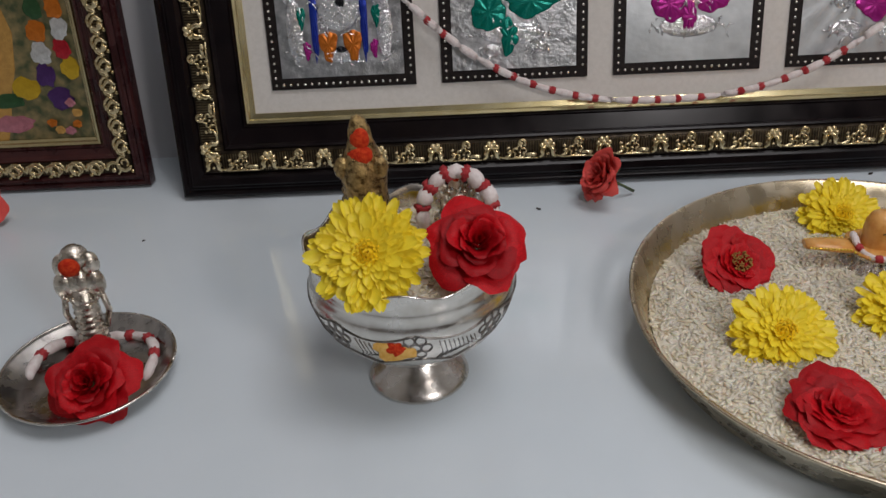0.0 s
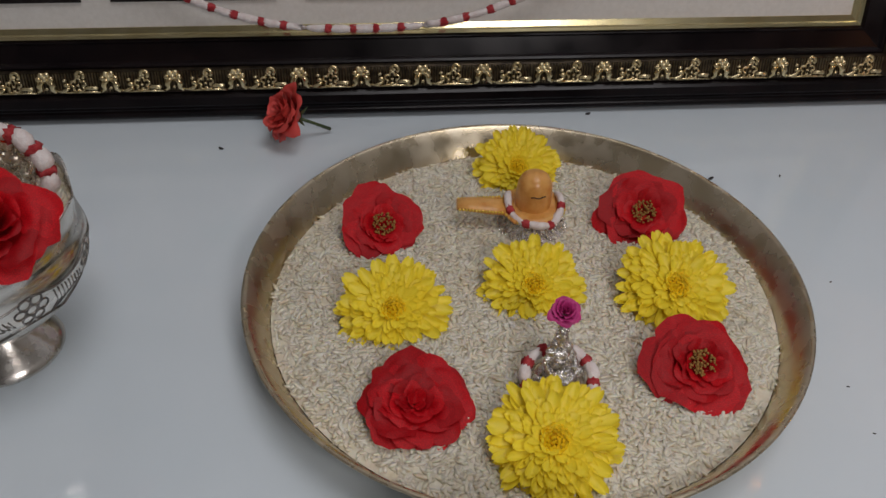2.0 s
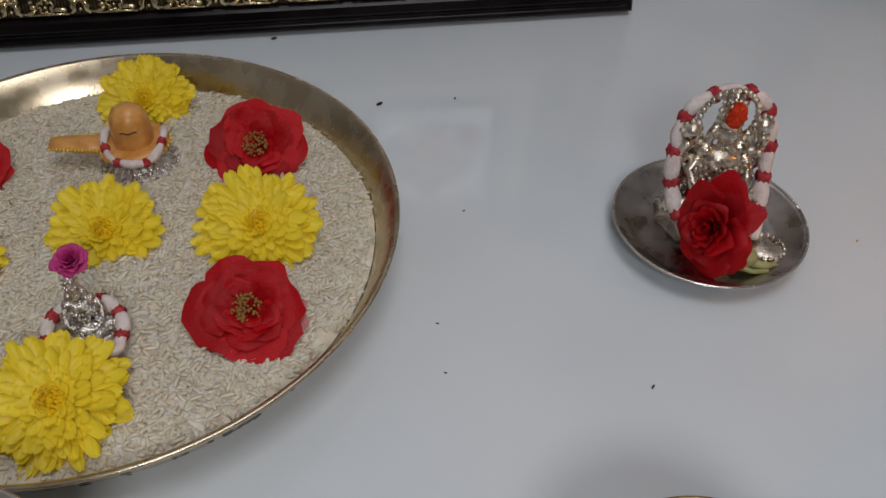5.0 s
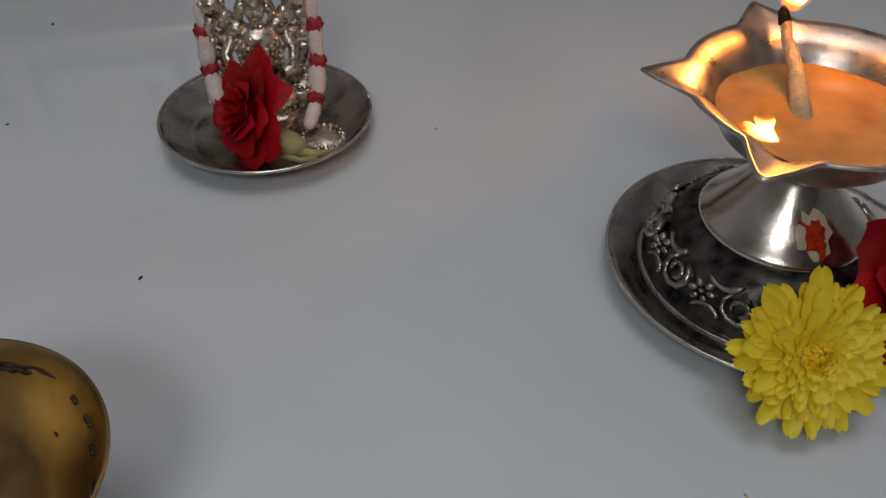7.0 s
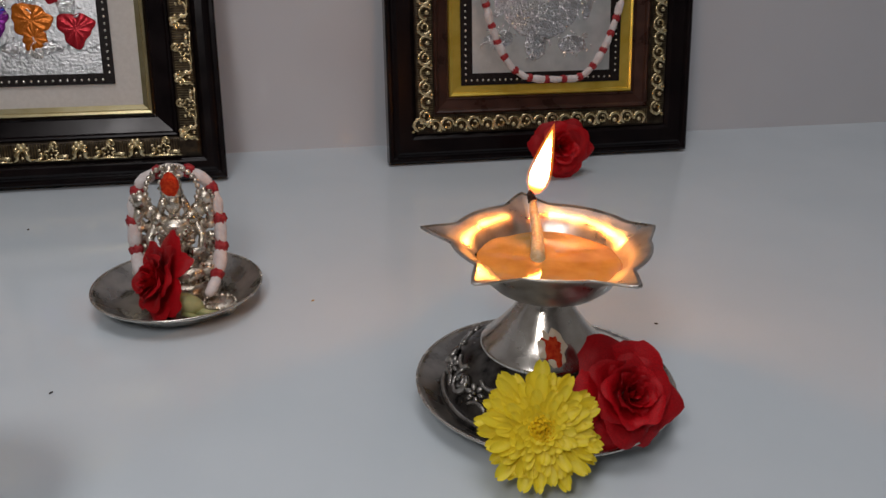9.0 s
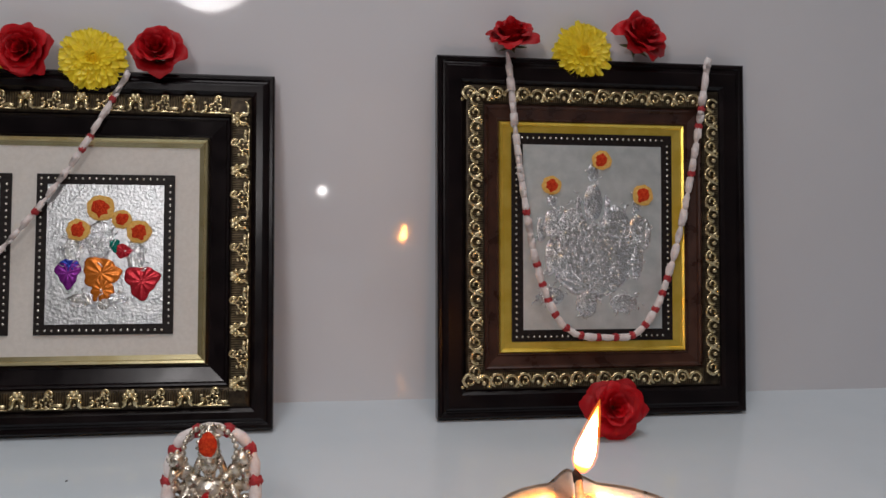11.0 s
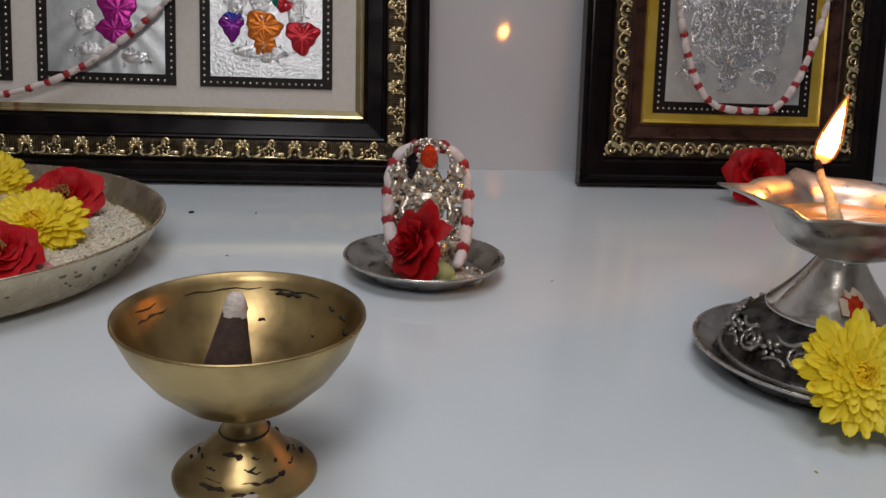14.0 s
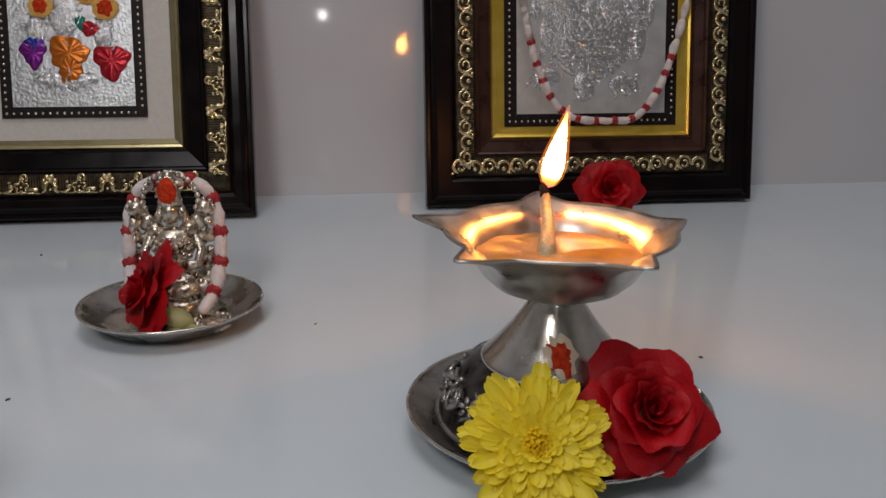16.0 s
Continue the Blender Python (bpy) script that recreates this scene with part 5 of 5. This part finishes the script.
# a dark line turned inside the rim, broken, with burnt drips below it, and thick black streaks on the foot
for a0, a1, z, w in ((48, 80, 0.0588, 0.0005), (84, 128, 0.0590, 0.0003), (60, 76, 0.0575, 0.0009), (20, 27, 0.0560, 0.0009), (10, 15, 0.0530, 0.0010), (34, 38, 0.0565, 0.0008), (140, 165, 0.0560, 0.0005)):
    rr = np.interp(z, (0.0520, 0.0612), (0.0376, 0.0419)) - 0.0002
    part("tarnish_mark", tube(bmesh.new(), [(rr * math.cos(radians(a0 + (a1 - a0) * q / 6)), rr * math.sin(radians(a0 + (a1 - a0) * q / 6)), z + 0.0005 * math.sin(q * 2.3 + a0)) for q in range(7)], [w * f for f in (0.3, 1.0, 0.6, 1.1, 0.7, 1.0, 0.3)], 5), M_SOOT, CUP)
for a0, a1, z, w in ((236, 262, 0.0142, 0.0008), (262, 272, 0.0138, 0.0014), (225, 256, 0.0052, 0.0010), (262, 285, 0.0044, 0.0009), (296, 306, 0.0062, 0.0012), (314, 322, 0.0066, 0.0012), (222, 238, 0.0096, 0.0006), (205, 290, 0.0066, 0.0003)):
    rr = np.interp(z, (0.003, 0.005, 0.0065, 0.011, 0.0165), (0.0255, 0.0215, 0.0192, 0.0160, 0.0105)) - 0.0002
    part("tarnish_mark", tube(bmesh.new(), [(rr * math.cos(radians(a0 + (a1 - a0) * q / 6)), rr * math.sin(radians(a0 + (a1 - a0) * q / 6)), z + 0.0003 * math.sin(q * 1.9 + a0)) for q in range(7)], [w * f for f in (0.3, 0.9, 0.7, 1.1, 0.6, 1.0, 0.3)], 5), M_SOOT, CUP)
for a0, z, w in ((280, 0.0040, 0.0030), (250, 0.0030, 0.0035)):
    rr = np.interp(z, (0.0014, 0.003, 0.005), (0.0268, 0.0255, 0.0215)) - 0.0004
    part("powder_mark", ball(bmesh.new(), (rr * math.cos(radians(a0)), rr * math.sin(radians(a0)), z), (w, 0.0014, 0.0010), 12, 6, rot=Matrix.Rotation(radians(a0 + 90), 3, "Z")), M_ASH, CUP, "pale powder residue")
CONE = thing("incense_cone", "dark brown incense cone with pale ash tip", "incense", pose(0.2195, -0.243, 0.0322, 0, 8, 0))
part("cone", lathe([(0.0001, 0.0), (0.0108, 0.0), (0.0110, 0.0015), (0.0043, 0.0330), (0.0001, 0.0335)], 24, lambda r, z, a, i: (r * (1 + 0.03 * math.sin(3 * a + z * 300)), z)), M_INCENSE, CONE)
part("ash_tip", lathe([(0.0044, 0.0325), (0.0042, 0.0350), (0.0034, 0.0385), (0.0020, 0.0405), (0.0001, 0.0410)], 16, lambda r, z, a, i: (r * (1 + 0.12 * math.sin(4 * a + z * 900)), z)), M_ASH, CONE, "pale burnt ash tip")

# ---- oil lamp on its plate ----
DC = Vector((0.506, -0.1645, 0))
small_plate(pose(DC.x, DC.y, 0), "dark silver plate with embossed scrolls under the oil lamp", 1.28)
LAMP = thing("oil_lamp", "polished silver oil lamp with five pointed spouts, lit", "oil lamp", pose(0.503, -0.166, 0.0026))
bm = lathe([(0.0001, 0.0), (0.0500, 0.0), (0.0512, 0.003), (0.0506, 0.0062), (0.0492, 0.0074), (0.0478, 0.0070), (0.0470, 0.0095), (0.0450, 0.0165), (0.0412, 0.0232), (0.0362, 0.0282), (0.0305, 0.0314), (0.0001, 0.0316)], 64)
part("base", bm, M_DARKSILVER, LAMP, "dark oxidised embossed base")
part("base_rim", tube(bmesh.new(), [(0.0492 * math.cos(i * math.pi / 32), 0.0492 * math.sin(i * math.pi / 32), 0.0072) for i in range(65)], 0.0013, 8), M_PLATE, LAMP, "smooth raised rim of the base")
for k in range(10):
    a = 2 * math.pi * k / 10
    place = Matrix.Translation((0.0437 * math.cos(a), 0.0437 * math.sin(a), 0.0198)) @ Matrix.Rotation(a - math.pi / 2, 4, "Z") @ Matrix.Rotation(radians(-56), 4, "X") @ Matrix.Diagonal((1.12, 0.92, 1.3, 1))
    bm = bmesh.new()
    w = [0.0011, 0.0013, 0.0014, 0.0013, 0.0012, 0.0011, 0.001, 0.0009, 0.0008]
    tube(bm, arc((-0.0068, 0.0), 0.0060, 250, -50, 8), w, 6)
    tube(bm, arc((-0.0068, 0.0), 0.0030, 100, 400, 8), w, 6)
    tube(bm, arc((0.001, -0.0105), 0.0060, 160, 30, 8), w, 6)
    tube(bm, arc((0.0035, 0.0095), 0.0055, 200, 330, 8), w, 6)
    for j in range(6):
        ball(bm, (0.0066 + 0.0032 * math.cos(j * 1.047), 0.0032 * math.sin(j * 1.047), 0), (0.0021, 0.0015, 0.0011), 7, 5, rot=Matrix.Rotation(j * 1.047, 3, "Z"))
    ball(bm, (0.0066, 0, 0.0004), 0.0013, 6, 4)
    part("embossed_scroll", bm, M_PLATE, LAMP, "worn silver scroll", m=place)
part("stem", lathe([(0.0308, 0.0308), (0.0312, 0.0326), (0.0304, 0.0338), (0.0285, 0.0352), (0.0246, 0.0395), (0.0206, 0.0442), (0.0168, 0.0492), (0.0135, 0.0542), (0.0114, 0.0576), (0.0106, 0.0598), (0.0112, 0.0612), (0.0001, 0.0615)], 56), M_SILVER, LAMP, "flared polished stem")
TIPS = [(radians(a), k) for a, k in ((86, 0.28), (160, 0.31), (222, 0.42), (287, 0.34), (2, 0.15))]


def spout(r, z, a, i):
    """Pinch the upper rings into five pointed spouts."""
    w = max(0.0, min(1.0, (z - 0.0765) / 0.0105)) ** 1.3
    near, reach = min((abs((a - t + math.pi) % (2 * math.pi) - math.pi), k) for t, k in TIPS)
    peak = max(0.0, 1 - near / 0.27) ** 1.3
    between = min(1.0, near / 0.6)
    return r * (1 + w * reach * peak), z + w * (0.0020 * peak + 0.0006 * between)


part("lamp_bowl", lathe([(0.0001, 0.0605), (0.0108, 0.0607), (0.0195, 0.0622), (0.0268, 0.0654), (0.0318, 0.0700), (0.0348, 0.0748), (0.0366, 0.0786), (0.0388, 0.0818), (0.0420, 0.0842), (0.0455, 0.0860), (0.0476, 0.0870), (0.0476, 0.0882), (0.0452, 0.0873), (0.0416, 0.0856), (0.0382, 0.0832), (0.0358, 0.0795), (0.0336, 0.0752), (0.0305, 0.0708), (0.0001, 0.0650)], 160, spout), M_LAMPSILVER, LAMP, "polished star-shaped lamp bowl")
part("kumkum_mark", blot(bmesh.new(), (0, 0, 0), 0.0056, 0.0086, 0.0016, 14, ragged=0.22), M_KUM, LAMP, "red kumkum mark", m=Matrix.Translation((-0.0035, -0.0228, 0.0412)) @ Matrix.Rotation(radians(1), 4, "Z") @ Matrix.Rotation(radians(48), 4, "X"))
part("sandal_mark", blot(bmesh.new(), (0, 0, 0), 0.0058, 0.0094, 0.0010, 15, ragged=0.38), M_MILK, LAMP, "pale sandal paste", m=Matrix.Translation((-0.0035, -0.0225, 0.0420)) @ Matrix.Rotation(radians(1), 4, "Z") @ Matrix.Rotation(radians(48), 4, "X"))
bm = bmesh.new()
lathe([(0.0001, 0.0772), (0.012, 0.0773), (0.024, 0.0768), (0.0320, 0.0764), (0.0346, 0.0774)], 48, lambda r, z, a, i: (r, z + 0.0012 * noise.noise((r * 70 * math.cos(a), r * 70 * math.sin(a), 2))), bm)
solo("ghee", bm, M_GHEE, "warm golden melted ghee in the oil lamp", "ghee", pose(0.503, -0.166, 0.0026))
WICK = thing("wick", "burning oily cotton wick standing in the lamp", "wick", pose(0.503, -0.166, 0.0026))
part("cotton", tube(bmesh.new(), [(-0.006, -0.002, 0.073), (-0.003, 0.008, 0.079), (0.000, 0.019, 0.085), (0.0015, 0.030, 0.090), (0.0025, 0.035, 0.0945)], [0.0044, 0.0034, 0.0027, 0.0022, 0.0018], 12), M_WICK, WICK)
part("charred_tip", tube(bmesh.new(), [(0.0025, 0.0350, 0.0935), (0.0015, 0.0362, 0.0975), (0.0030, 0.0370, 0.1005)], [0.0025, 0.0020, 0.0012], 8), M_CHAR, WICK, "black charred tip")
FLAME = thing("flame", "small bright yellow-white lamp flame", "flame", pose(0.5065, -0.1290, 0.0995, 0, 13, 0) @ Matrix.Diagonal((1.0, 1.0, 0.95, 1)))
part("glow", lathe([(0.0001, 0.0), (0.0026, 0.0015), (0.0043, 0.006), (0.0048, 0.011), (0.0041, 0.016), (0.0028, 0.023), (0.0014, 0.030), (0.0001, 0.036)], 20), M_FLAMEIN, FLAME)
part("outer_flame", lathe([(0.0001, 0.0005), (0.0036, 0.002), (0.0056, 0.006), (0.0062, 0.011), (0.0054, 0.017), (0.0038, 0.025), (0.0020, 0.033), (0.0001, 0.0395)], 24), M_FLAMEOUT, FLAME, "thin orange edge of the flame")

mum(71, aim((0.4812, -0.2270, 0.0280), (-0.08, -0.85, 0.62), 15, 0.0275), "yellow chrysanthemum leaning on the lamp plate", ragged=0.3)
rose("tight", 72, aim((0.5250, -0.2120, 0.0295), (0.12, -0.80, 0.6), 50, 0.0255), "dark red rose leaning on the lamp plate")

# ---- crumbs on the counter ----
rng = random.Random(4)
for x, y, s in ((0.083, 0.215, 0.0020), (0.151, 0.127, 0.0021), (0.200, 0.128, 0.0011), (-0.188, 0.181, 0.0019), (0.399, -0.030, 0.0010), (0.259, -0.110, 0.0011), (0.19, 0.02, 0.0008), (0.165, -0.060, 0.0008), (0.60, -0.10, 0.0011), (-0.492, 0.158, 0.0012), (0.45, -0.255, 0.0008), (0.165, -0.09, 0.0008)):
    bm = bmesh.new()
    tube(bm, [(-s, 0, s * 0.4), (0, s * rng.uniform(-0.5, 0.5), s * 0.5), (s, 0, s * 0.4)], [s * 0.3, s * 0.5, s * 0.3], 6)
    solo("crumb", bm, M_SPECK if s > 0.00105 or x < 0.3 else M_TURMERIC, "tiny dark crumb lying on the white counter", "crumb", pose(x, y, 0, 0, 0, rng.uniform(0, 180)), group="crumbs")
